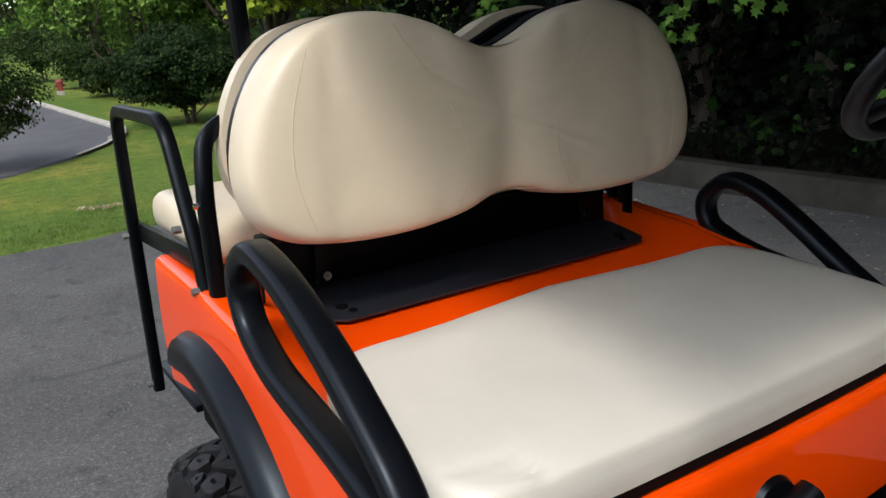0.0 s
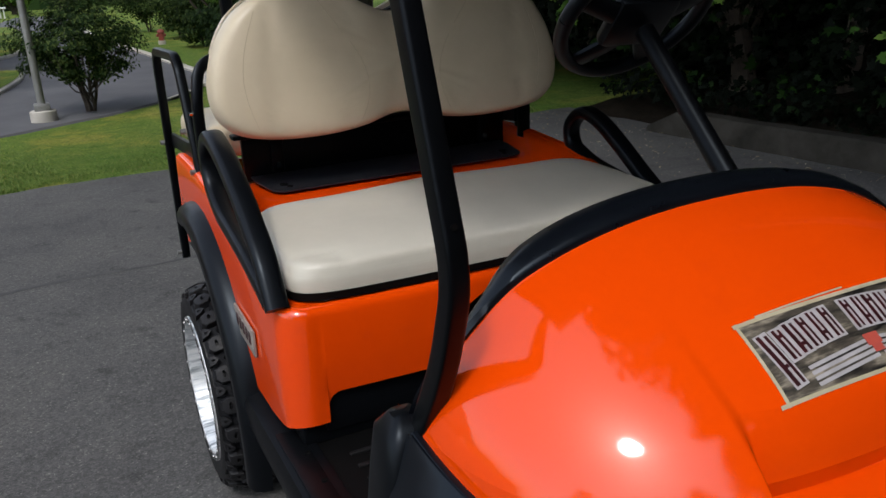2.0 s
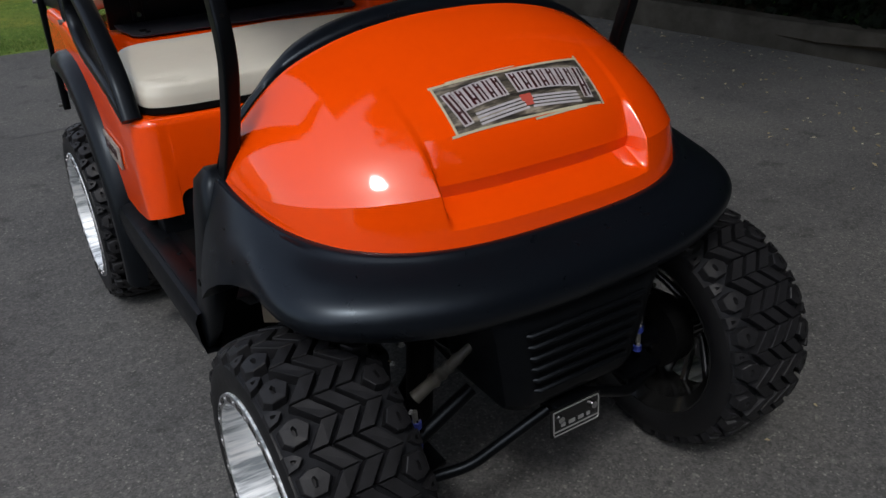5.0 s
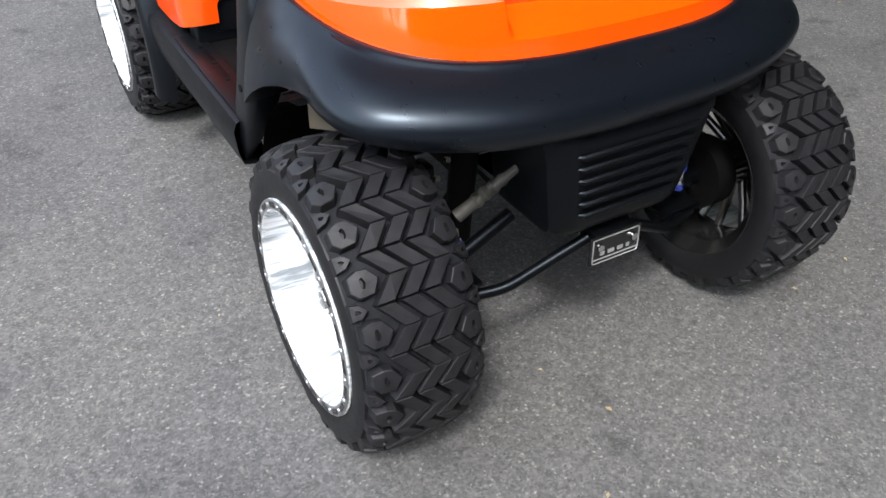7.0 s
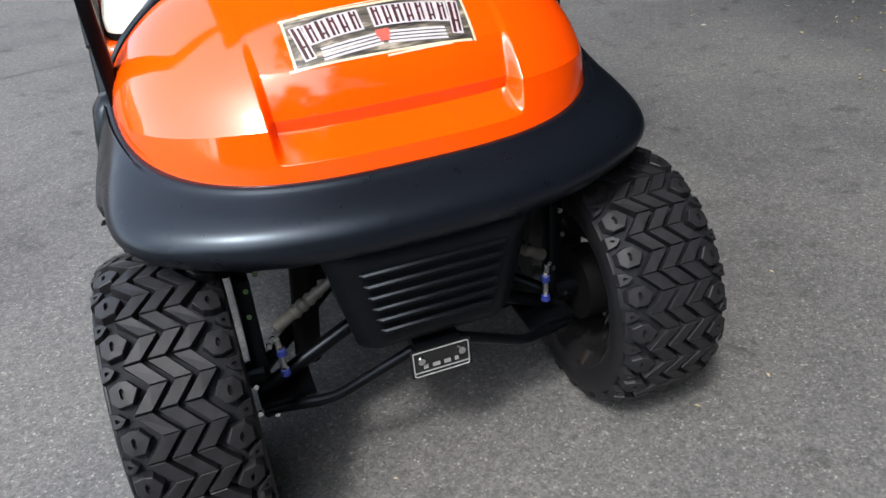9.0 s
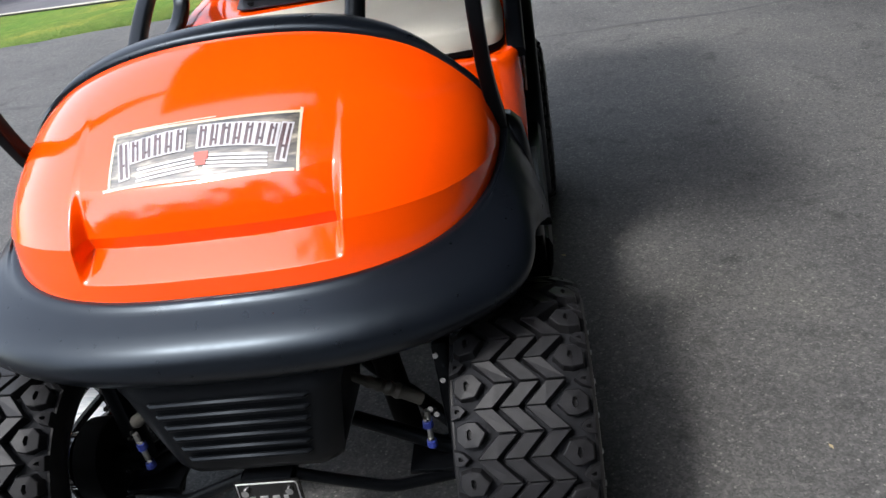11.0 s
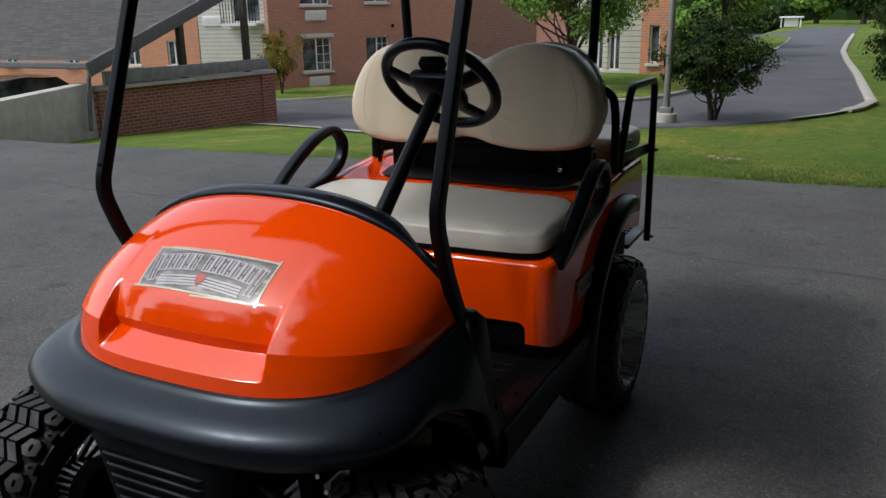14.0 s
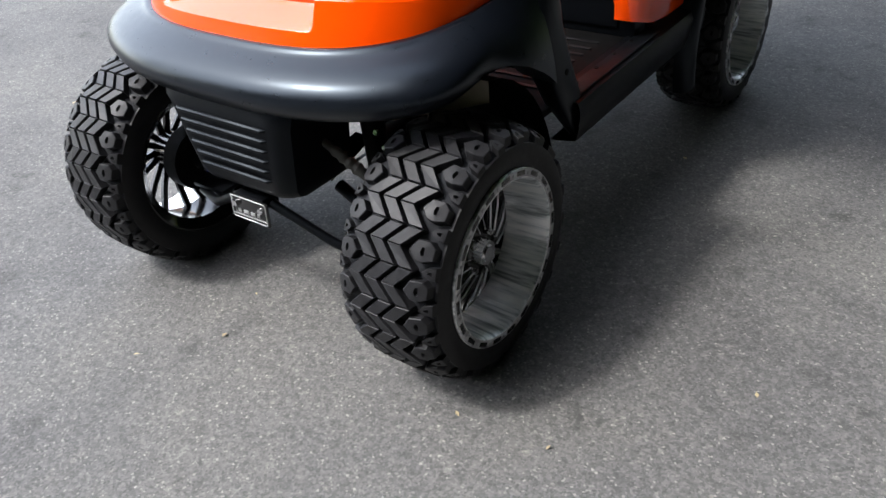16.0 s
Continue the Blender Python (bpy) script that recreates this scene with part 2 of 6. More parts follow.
_wear = M_ASPHALT.ramp(M_ASPHALT.noise(0.9, 6, 0.65), [(0.36, (0.80, 0.80, 0.81)), (0.5, (1.0, 1.0, 1.0)), (0.64, (1.16, 1.15, 1.12))])
_stain = M_ASPHALT.ramp(M_ASPHALT.noise(5.5, 5, 0.6), [(0.30, (0.66, 0.66, 0.66)), (0.42, (1.0, 1.0, 1.0))])
_tone = _grit
for _q in (_chip, _fine, _wear, _stain):
    _tone = M_ASPHALT.mix(1.0, _tone, _q, "MULTIPLY")
M_ASPHALT.base(_tone)
M_ASPHALT.roughness(M_ASPHALT.noise(30), 0.65, 0.95)
M_ASPHALT.bump(M_ASPHALT.noise(90, 3), 0.3, 0.004)
M_ASPHALT.bump(_gd, -0.3, 0.003)
M_ASPHALT = M_ASPHALT.m
M_ROAD = two_tone("worn_road_asphalt", (0.070, 0.071, 0.078), (0.112, 0.112, 0.119), 0.7, 0.85, 0.4, 60, dist=0.004)
M_GRASS = Mat("lawn", (0.07, 0.13, 0.02), 0.9, Specular_IOR_Level=0.1)
_g1 = M_GRASS.ramp(M_GRASS.noise(38, 5, 0.7), [(0.30, (0.040, 0.085, 0.014)), (0.52, (0.112, 0.185, 0.038)), (0.72, (0.24, 0.29, 0.085))])
_g3 = M_GRASS.ramp(M_GRASS.noise(7, 5, 0.7), [(0.32, (0.62, 0.70, 0.60)), (0.5, (1.0, 1.0, 1.0)), (0.68, (1.35, 1.22, 1.1))])
_g2 = M_GRASS.ramp(M_GRASS.noise(0.8, 5, 0.6), [(0.34, (0.80, 0.92, 0.75)), (0.52, (1.1, 1.0, 0.9)), (0.62, (1.75, 1.2, 1.1)), (0.72, (2.3, 1.35, 1.6))])
_g1 = M_GRASS.mix(1.0, _g1, _g3, "MULTIPLY")
M_GRASS.base(M_GRASS.mix(1.0, _g1, _g2, "MULTIPLY"))
M_GRASS.bump(M_GRASS.noise(70, 4), 0.8, 0.02)
M_GRASS = M_GRASS.m
M_BLADE = Mat("grass_blade", (0.08, 0.16, 0.03), 0.6, Specular_IOR_Level=0.2)
M_BLADE.base(M_BLADE.ramp(M_BLADE.island(), [(0.0, (0.045, 0.095, 0.016)), (0.5, (0.115, 0.19, 0.038)), (0.93, (0.20, 0.26, 0.07)), (1.0, (0.26, 0.22, 0.10))]))
M_BLADE = M_BLADE.m
M_CONCRETE = two_tone("weathered_concrete", (0.52, 0.49, 0.43), (0.36, 0.34, 0.30), 3, 0.85, 0.3, 60, dist=0.004)
# Kerb concrete: the trees' shade is put into these dark tones.
M_SHADECONC = two_tone("shaded_concrete", (0.055, 0.051, 0.043), (0.024, 0.022, 0.018), 4, 0.9, 0.4, 40, dist=0.006, Specular_IOR_Level=0.1)
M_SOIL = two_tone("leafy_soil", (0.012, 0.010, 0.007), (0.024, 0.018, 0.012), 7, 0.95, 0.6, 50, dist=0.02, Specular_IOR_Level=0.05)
M_BARK = two_tone("bark", (0.075, 0.058, 0.042), (0.04, 0.032, 0.025), 12, 0.9, 0.6, 40, dist=0.01)
M_SHINGLE = Mat("grey_shingles", (0.2, 0.2, 0.2), 0.9)
_sx, _cx = M_SHINGLE.n.new("ShaderNodeSeparateXYZ"), M_SHINGLE.n.new("ShaderNodeCombineXYZ")
M_SHINGLE.l.new(M_SHINGLE.co, _sx.inputs[0])
M_SHINGLE.l.new(_sx.outputs[0], _cx.inputs[0])
M_SHINGLE.l.new(_sx.outputs[1], _cx.inputs[1])
_sb = M_SHINGLE.n.new("ShaderNodeTexBrick")
for _k, _q in (("Scale", 1.0), ("Brick Width", 0.30), ("Row Height", 0.14), ("Mortar Size", 0.008), ("Bias", 0.0)):
    _sb.inputs[_k].default_value = _q
_sb.inputs["Color1"].default_value, _sb.inputs["Color2"].default_value, _sb.inputs["Mortar"].default_value = (0.215, 0.205, 0.19, 1), (0.125, 0.12, 0.113, 1), (0.05, 0.05, 0.05, 1)
M_SHINGLE.l.new(_cx.outputs[0], _sb.inputs["Vector"])
M_SHINGLE.base(M_SHINGLE.mix(0.35, _sb.outputs["Color"], M_SHINGLE.ramp(M_SHINGLE.noise(34, 6), [(0.35, (0.06, 0.06, 0.058)), (0.65, (0.26, 0.25, 0.235))])))
M_SHINGLE.bump(_sb.outputs["Fac"], -0.5, 0.02)
M_SHINGLE = M_SHINGLE.m
M_TIMBER = two_tone("grey_timber", (0.27, 0.27, 0.265), (0.17, 0.17, 0.17), 6, 0.8, 0.3, 30)
M_FASCIA = two_tone("grey_fascia", (0.13, 0.135, 0.14), (0.10, 0.10, 0.11), 6, 0.6, 0.1)
M_WHITE = two_tone("white_frame", (0.75, 0.75, 0.73), (0.66, 0.66, 0.64), 8, 0.5, 0.05)
M_STONE = two_tone("pale_lintel_stone", (0.58, 0.56, 0.51), (0.48, 0.46, 0.42), 8, 0.8, 0.1)
M_PANE = Mat("window_glass", (0.05, 0.06, 0.065), 0.05)
M_PANE.base(M_PANE.ramp(M_PANE.noise(1.6), [(0.4, (0.02, 0.024, 0.025)), (0.65, (0.13, 0.15, 0.155))]))
M_PANE = M_PANE.m
M_GALV = two_tone("galvanised_pole", (0.30, 0.30, 0.29), (0.22, 0.22, 0.21), 6, 0.5, 0.1, metal=0.6)
M_REDPAINT = two_tone("faded_red_paint", (0.26, 0.045, 0.03), (0.20, 0.04, 0.03), 10, 0.6, 0.1)


def brick_material(name, a, b, mortar, sx=0.21, sz=0.075):
    m = Mat(name, a, 0.85)
    sep, comb = m.n.new("ShaderNodeSeparateXYZ"), m.n.new("ShaderNodeCombineXYZ")
    m.l.new(m.co, sep.inputs[0])
    m.l.new(sep.outputs[0], comb.inputs[0])
    m.l.new(sep.outputs[2], comb.inputs[1])
    t = m.n.new("ShaderNodeTexBrick")
    for k, v in (("Scale", 1.0), ("Brick Width", sx), ("Row Height", sz), ("Mortar Size", 0.010), ("Bias", -0.15)):
        t.inputs[k].default_value = v
    t.inputs["Color1"].default_value, t.inputs["Color2"].default_value, t.inputs["Mortar"].default_value = (*a, 1), (*b, 1), (*mortar, 1)
    m.l.new(comb.outputs[0], t.inputs["Vector"])
    m.base(m.mix(0.15, t.outputs["Color"], m.ramp(m.noise(1.2), [(0.3, a), (0.7, b)])))
    m.bump(t.outputs["Fac"], -0.5, 0.01)
    return m.m


def siding_material():
    m = Mat("cream_siding", (0.60, 0.58, 0.52), 0.6)
    sep = m.n.new("ShaderNodeSeparateXYZ")
    m.l.new(m.co, sep.inputs[0])
    w = m.n.new("ShaderNodeMath")
    w.operation = "FRACT"
    k = m.n.new("ShaderNodeMath")
    k.operation, k.inputs[1].default_value = "DIVIDE", 0.16
    m.l.new(sep.outputs[2], k.inputs[0])
    m.l.new(k.outputs[0], w.inputs[0])
    m.bump(w.outputs[0], 1.0, 0.03)
    lap = m.ramp(w.outputs[0], [(0.0, (0.35, 0.34, 0.33)), (0.10, (0.45, 0.44, 0.42)), (0.16, (1.0, 1.0, 1.0)), (1.0, (1.0, 1.0, 1.0))])
    m.base(m.mix(1.0, m.ramp(m.noise(3), [(0.3, (0.74, 0.71, 0.64)), (0.7, (0.66, 0.63, 0.56))]), lap, "MULTIPLY"))
    return m.m


M_BRICK = brick_material("orange_red_brick", (0.58, 0.205, 0.082), (0.34, 0.17, 0.13), (0.46, 0.32, 0.21))
M_BRICK_PLUM = brick_material("plum_red_brick", (0.52, 0.175, 0.095), (0.30, 0.145, 0.13), (0.36, 0.27, 0.21))
M_BRICK_DARK = brick_material("dark_red_brick", (0.30, 0.098, 0.060), (0.16, 0.058, 0.045), (0.38, 0.27, 0.21), 0.22, 0.078)
M_SIDING = siding_material()


def leaf_material(name, dark, mid, light):
    m = Mat(name, mid, 0.65, Specular_IOR_Level=0.12)
    m.base(m.ramp(m.island(), [(0.0, dark), (0.62 if mid[0] > 0.01 else 0.9, mid), (1.0, light)]))
    tr = m.n.new("ShaderNodeBsdfTranslucent")
    m.l.new(m.p.inputs["Base Color"].links[0].from_socket, tr.inputs[0])
    mx = m.n.new("ShaderNodeMixShader")
    mx.inputs[0].default_value = 0.3
    m.l.new(m.p.outputs[0], mx.inputs[1])
    m.l.new(tr.outputs[0], mx.inputs[2])
    m.l.new(mx.outputs[0], m.n["Material Output"].inputs[0])
    return m.m


M_LEAF_DARK = leaf_material("dark_green_leaves", (0.012, 0.028, 0.008), (0.030, 0.060, 0.015), (0.11, 0.15, 0.04))
M_LEAF_MID = leaf_material("green_leaves", (0.07, 0.15, 0.03), (0.17, 0.30, 0.055), (0.30, 0.43, 0.10))
M_LEAF_LIME = leaf_material("yellow_green_leaves", (0.07, 0.13, 0.015), (0.20, 0.28, 0.025), (0.42, 0.48, 0.05))
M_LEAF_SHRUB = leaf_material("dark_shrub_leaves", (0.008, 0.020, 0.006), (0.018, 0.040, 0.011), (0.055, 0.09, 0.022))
# Near-black copy of the maple leaves: shade is put into their colour.
M_LEAF_SHADED = leaf_material("maple_leaves", (0.0015, 0.004, 0.001), (0.003, 0.007, 0.002), (0.022, 0.058, 0.009))
M_LEAF_RUST = leaf_material("rusty_leaves", (0.48, 0.14, 0.05), (0.16, 0.22, 0.04), (0.12, 0.24, 0.04))
M_LITTER = leaf_material("dry_leaf_litter", (0.20, 0.15, 0.08), (0.38, 0.31, 0.19), (0.55, 0.50, 0.38))


# ---- ground ----
def fall(x, y):
    """Height of the land: level by the drive, dropping away towards the buildings."""
    d = math.hypot(x - 1.2, y + 1.36)
    b = math.degrees(math.atan2(x - 1.2, y + 1.36))
    k = sstep(-b, 15.0, 26.0) * sstep(100 + b, 0, 20)
    return -0.092 * min(max(d - 8.0, 0), 17.0) * k - 0.05 * min(max(y - 24.0, 0), 60.0) * sstep(-x, 3.0, 5.0) * (1 - k)


def edge_y(x):
    """Where the drive meets the lawn."""
    return interp(x, (-40, -12, -7.7, -4.5, -0.1, 2.1, 4.4), (3.8, 5.35, 5.66, 5.98, 6.42, 6.55, 6.75)) + 0.02 * math.sin(x * 5.1) + 0.015 * math.sin(x * 11.7)


def sheet(bm, xs, ys, z):
    grid(bm, [[(x, y, z(x, y)) for x in xs] for y in ys])


def ground_z(x, y):
    if -41 < x < 4.15 and y < edge_y(x) - 0.05:
        return -0.06
    return fall(x, y)


xs = [-400, -200, -90, -60] + [-44 + 0.8 * k for k in range(0, 68)] + [10.5 + 2 * k for k in range(10)] + [40, 90, 200, 400]
ys = [-400, -200, -90, -50, -30, -15, -8, 0, 3] + [4 + 0.4 * k for k in range(20)] + [12 + 0.8 * k for k in range(50)] + [55, 62, 75, 100, 200, 400]
bm = bmesh.new()
sheet(bm, xs, ys, ground_z)
tagged(part("ground", bm, M_GRASS), "green mown lawn reaching out to woods", "ground", kind="structure")
bm = bmesh.new()
xs2 = [-41, -30, -20] + [-14 + 0.25 * k for k in range(74)]
grid(bm, [[(x, y if y < 3.8 else 3.8 + (edge_y(x) - 3.8) * (y - 3.8), 0.0 if y < 4.7 else -0.004) for x in xs2] for y in (-41, -20, -10, -5, 0, 2, 3, 3.8, 4.3, 4.8)])
tagged(part("driveway", bm, M_ASPHALT), "grey gritty asphalt driveway", "driveway", kind="structure")

M_JOINT = two_tone("dark_asphalt_joint", (0.082, 0.081, 0.080), (0.050, 0.050, 0.050), 9, 0.9, 0.4, 120, dist=0.004)
bm = bmesh.new()
grid(bm, [[(-7 + 0.15 * k, 3.86 + 0.05 * math.sin(k * 0.31) + 0.03 * math.sin(k * 0.83) + side * (0.014 + 0.022 * abs(math.sin(k * 1.7) * math.sin(k * 0.37))), 0.0015 + 0.0015 * (1 - abs(side))) for k in range(74)] for side in (-1, 0, 1)])
tagged(part("asphalt_joint", bm, M_JOINT), "dark worn joint across the asphalt driveway", "joint", kind="structure")

ROAD_NEAR = [(-30, 18.5), (-20, 17.5), (-13, 15.6), (-9, 13.2), (-6, 11.0), (-4, 9.6), (-3, 9.15), (-1.93, 8.9), (-1.12, 9.31), (-0.16, 9.98), (0.64, 10.8), (1.07, 11.46), (1.45, 12.3), (1.62, 13.2), (1.55, 15), (1.41, 18.9), (1.15, 24), (1.0, 28.4), (1.05, 34), (1.23, 45), (1.6, 60)]
ROAD_FAR = [(-30, 23), (-22, 22.3), (-17.1, 22.4), (-15.0, 24), (-12, 26), (-9, 30), (-7.0, 33), (-6, 35), (-5, 38), (-4.4, 40), (-4.0, 42), (-3.6, 43), (-3.2, 44), (-3.0, 45), (-2.8, 46), (-2.6, 47), (-2.4, 48), (-2.2, 50), (-2.0, 52), (-1.8, 55), (-1.4, 60)]
bm = bmesh.new()
rows = []
for k in range(31):
    f = k / 30
    rows.append([(a[0] + (b[0] - a[0]) * f, a[1] + (b[1] - a[1]) * f) for a, b in zip(ROAD_NEAR, ROAD_FAR)])
skirt = [(x + 0.05, y - 0.06, fall(x, y) - 0.06) for x, y in ROAD_NEAR]
grid(bm, [skirt] + [[(x, y, fall(x, y) + 0.025) for x, y in r] for r in rows])
tagged(part("road", bm, M_ROAD), "worn blue-grey asphalt road", "road", kind="structure")


def lawn_patch(name, pts, label):
    """A raised lawn island inside the road, with a concrete kerb round it."""
    loop = smooth_path(pts + [pts[0]], 5)[:-1]
    c = sum((Vector((p.x, p.y)) for p in loop), Vector((0, 0))) / len(loop)
    bm = bmesh.new()
    rows = []
    for f in (1.0, 0.8, 0.6, 0.4, 0.2, 0.02):
        row = []
        for p in loop:
            q = c + (Vector((p.x, p.y)) - c) * f
            row.append((q.x, q.y, fall(q.x, q.y) + 0.10))
        rows.append(row)
    grid(bm, rows, close_u=True)
    ob = tagged(part(name, bm, M_GRASS), label, "lawn", kind="structure")
    kerb("kerb", loop + [loop[0]])
    return ob


def kerb(name, pts, w=0.055, h=0.05):
    bm = bmesh.new()
    pts = [Vector((p[0], p[1], fall(p[0], p[1]) + 0.04)) for p in pts]
    tube(bm, pts, w, h, 8, 0.5)
    return tagged(part(name, bm, M_CONCRETE), "pale concrete kerb beside the road", "kerb", kind="structure")


lawn_patch("lawn_island", [(-2.3, 11.95), (-1.7, 12.6), (-1.32, 14.2), (-1.15, 16.0), (-1.35, 16.9), (-3, 17.6), (-6, 19.5), (-7.5, 17), (-5, 13)], "mown grass island edged with concrete kerb")
lawn_patch("lawn_island", [(-1.75, 20.6), (-1.2, 23), (-1.1, 30), (-1.4, 40), (-2.6, 40), (-2.9, 30), (-3.0, 23), (-2.6, 20.8)], "narrow grass strip edged with concrete kerb")
lawn_patch("lawn_island", [(-17.6, 22.2), (-16.2, 23.4), (-14.6, 26.4), (-13.2, 31), (-14.8, 33), (-19, 26)], "grass strip along the brick building")
kerb("kerb", [(x, y - 0.03) for x, y in ROAD_NEAR[2:6]], 0.028, 0.010)
kerb("kerb", [(x, y - 0.03) for x, y in ROAD_NEAR[10:13]], 0.024, 0.008)
kerb("kerb", [(1.30, 11.95), (1.47, 12.32), (1.65, 13.2), (1.58, 15), (1.44, 18.9), (1.18, 24), (1.03, 28.4), (1.08, 34), (1.26, 45)], 0.085, 0.03)


def leaf_mesh(pts, dirs, sizes, shape, rng):
    """Many small leaves as one mesh: each is laid at a point, facing roughly along its direction."""
    n = len(pts)
    a = rng.normal(size=(n, 3))
    nz = dirs + 0.8 * a / np.linalg.norm(a, axis=1)[:, None]
    nz /= np.linalg.norm(nz, axis=1)[:, None]
    t = rng.normal(size=(n, 3))
    tx = np.cross(nz, t)
    tx /= np.linalg.norm(tx, axis=1)[:, None]
    ty = np.cross(nz, tx)
    shape = np.array(shape)
    k = len(shape)
    v = pts[:, None, :] + sizes[:, None, None] * (shape[None, :, 0:1] * tx[:, None, :] + shape[None, :, 1:2] * ty[:, None, :] + shape[None, :, 2:3] * nz[:, None, :])
    return v.reshape(-1, 3), k


LEAF_OVAL = [(0, -0.5, 0), (0.26, -0.05, 0.08), (0, 0.5, -0.05), (-0.26, -0.05, 0.08)]
LEAF_LOBED = [(0, -0.48, 0), (0.12, -0.30, 0.02), (0.46, -0.34, -0.04), (0.30, -0.10, 0.05), (0.56, 0.10, -0.05), (0.20, 0.10, 0.05), (0.24, 0.34, 0.0), (0, 0.62, -0.08), (-0.24, 0.34, 0.0), (-0.20, 0.10, 0.05), (-0.56, 0.10, -0.05), (-0.30, -0.10, 0.05), (-0.46, -0.34, -0.04), (-0.12, -0.30, 0.02)]


def leaf_object(name, pts, dirs, sizes, shape, rng, material, parent=None, label=""):
    v, k = leaf_mesh(pts, dirs, sizes, shape, rng)
    me = bpy.data.meshes.new(name)
    me.from_pydata(v.tolist(), [], np.arange(len(v)).reshape(-1, k).tolist())
    me.materials.append(material)
    ob = new(name, me)
    ob.parent = parent
    if label:
        tagged(ob, label)
    return ob


def tree(name, label, at, height, crown, base, leaves, size, material, seed, trunk=0.06, stems=1, clumps=40, shape=LEAF_OVAL, spread=0.22, bark=M_BARK, category="tree", lean=(0, 0), group="", cut=0.55):
    """A trunk with limbs that reach clumps of leaves in an uneven crown. crown: half widths x, y; base: crown's lower edge over the ground."""
    rng = np.random.default_rng(seed)
    t = thing(name, label, category, at, group)
    half = (height - base) / 2
    mid = np.array([lean[0], lean[1], base + half])
    u = rng.normal(size=(clumps, 3))
    u /= np.linalg.norm(u, axis=1)[:, None]
    r = rng.uniform(cut, 1.0, size=(clumps, 1)) * rng.uniform(0.82, 1.1, size=(clumps, 1))
    ctr = mid + u * r * np.array([crown[0], crown[1], half]) * 0.86
    for s in range(stems):
        a = 2 * math.pi * s / stems + seed
        bm = bmesh.new()
        off = Vector((math.cos(a), math.sin(a), 0)) * (trunk * 0.9 if stems > 1 else 0)
        top = Vector((lean[0] * 0.7, lean[1] * 0.7, base + half * 0.9)) + off * (height * 2.2 if stems > 1 else 0)
        pts = smooth_path([off * 0.6 + Vector((0, 0, -0.1)), off + Vector((0.02, 0.01, base * 0.5)), (off + top) / 2 + Vector((0.03 * height * math.sin(a * 3), 0.03 * height, 0)), top], 4)
        tube(bm, pts, trunk / stems ** 0.5, sides=8, taper=[1.25 - 0.95 * i / (len(pts) - 1) for i in range(len(pts))])
        stem = part("trunk", bm, bark, t)
        for c in ctr[s::stems][: max(3, 24 // stems)]:
            f = rng.uniform(0.35, 0.8)
            p0 = pts[int(f * (len(pts) - 1))]
            c = Vector(c)
            bm = bmesh.new()
            q = smooth_path([p0, (p0 + c) / 2 + Vector(rng.normal(size=3) * 0.05 * height), c], 3)
            tube(bm, q, trunk * 0.32 / stems ** 0.3, sides=5, taper=[1 - 0.75 * i / (len(q) - 1) for i in range(len(q))])
            part("limb", bm, bark, stem)
    which = rng.integers(0, clumps, leaves)
    g = rng.normal(size=(leaves, 3))
    g *= (rng.uniform(0.3, 1.0, size=(leaves, 1)) / np.linalg.norm(g, axis=1)[:, None])
    pts = ctr[which] + g * np.array([crown[0], crown[1], half]) * spread * rng.uniform(0.7, 1.5, clumps)[which][:, None]
    dirs = np.array([0, 0, 0.7]) + (pts - mid) / np.linalg.norm(pts - mid, axis=1)[:, None]
    leaf_object("crown", pts, dirs, size * rng.uniform(0.6, 1.25, leaves), shape, rng, material, t)
    return t


# small ornamental tree and light pole at the far edge of the lawn
tree("small_tree", "small round ornamental tree with dark leaves on the lawn", (-0.37, 10.4, 0.0), 1.56, (0.92, 0.86), 0.16, 12000, 0.056, M_LEAF_DARK, 3, 0.055, 5, 80, spread=0.17, cut=0.45)
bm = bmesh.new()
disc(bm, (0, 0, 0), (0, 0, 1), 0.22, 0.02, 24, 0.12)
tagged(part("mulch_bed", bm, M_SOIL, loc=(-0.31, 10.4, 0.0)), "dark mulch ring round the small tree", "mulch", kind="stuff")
pole = thing("street_lamp", "grey steel street lamp on a concrete footing", "street lamp", (-0.90, 9.95, -0.05))
bm = bmesh.new()
lathe(bm, [(-0.10, 0.0), (-0.10, 0.15), (0.19, 0.145), (0.20, 0.13), (0.20, 0.0)], 20)
bmesh.ops.rotate(bm, verts=bm.verts, matrix=Matrix.Rotation(radians(-90), 3, "Y"))
part("footing", bm, M_CONCRETE, pole, "round concrete footing")
part("base_cover", box(bmesh.new(), (0, 0, 0.24), (0.17, 0.17, 0.08), 0.01), M_GALV, pole)
bm = bmesh.new()
tube(bm, [(0, 0, 0.2), (0, 0, 2.5), (0, 0, 5.6)], 0.045, sides=14, taper=[1, 0.9, 0.7])
part("pole", bm, M_GALV, pole)
part("lamp_head", box(bmesh.new(), (0, -0.3, 5.62), (0.25, 0.7, 0.10), 0.03), M_GALV, pole)

# shrubs and trees along the road
tree("shrub", "dense dark green rounded shrub on the lawn", (2.70, 13.1, 0.0), 1.58, (1.28, 1.15), 0.18, 26000, 0.07, M_LEAF_SHRUB, 7, 0.07, 3, 110, spread=0.22, category="shrub", cut=0.5)
tree("tree", "tree with bright yellow-green leaves over the lawn", (4.3, 8.3, 0.0), 2.55, (1.35, 0.7), 1.28, 4200, 0.10, M_LEAF_LIME, 11, 0.04, 1, 34, LEAF_LOBED, 0.22, lean=(-1.55, 0.2), cut=0.3)
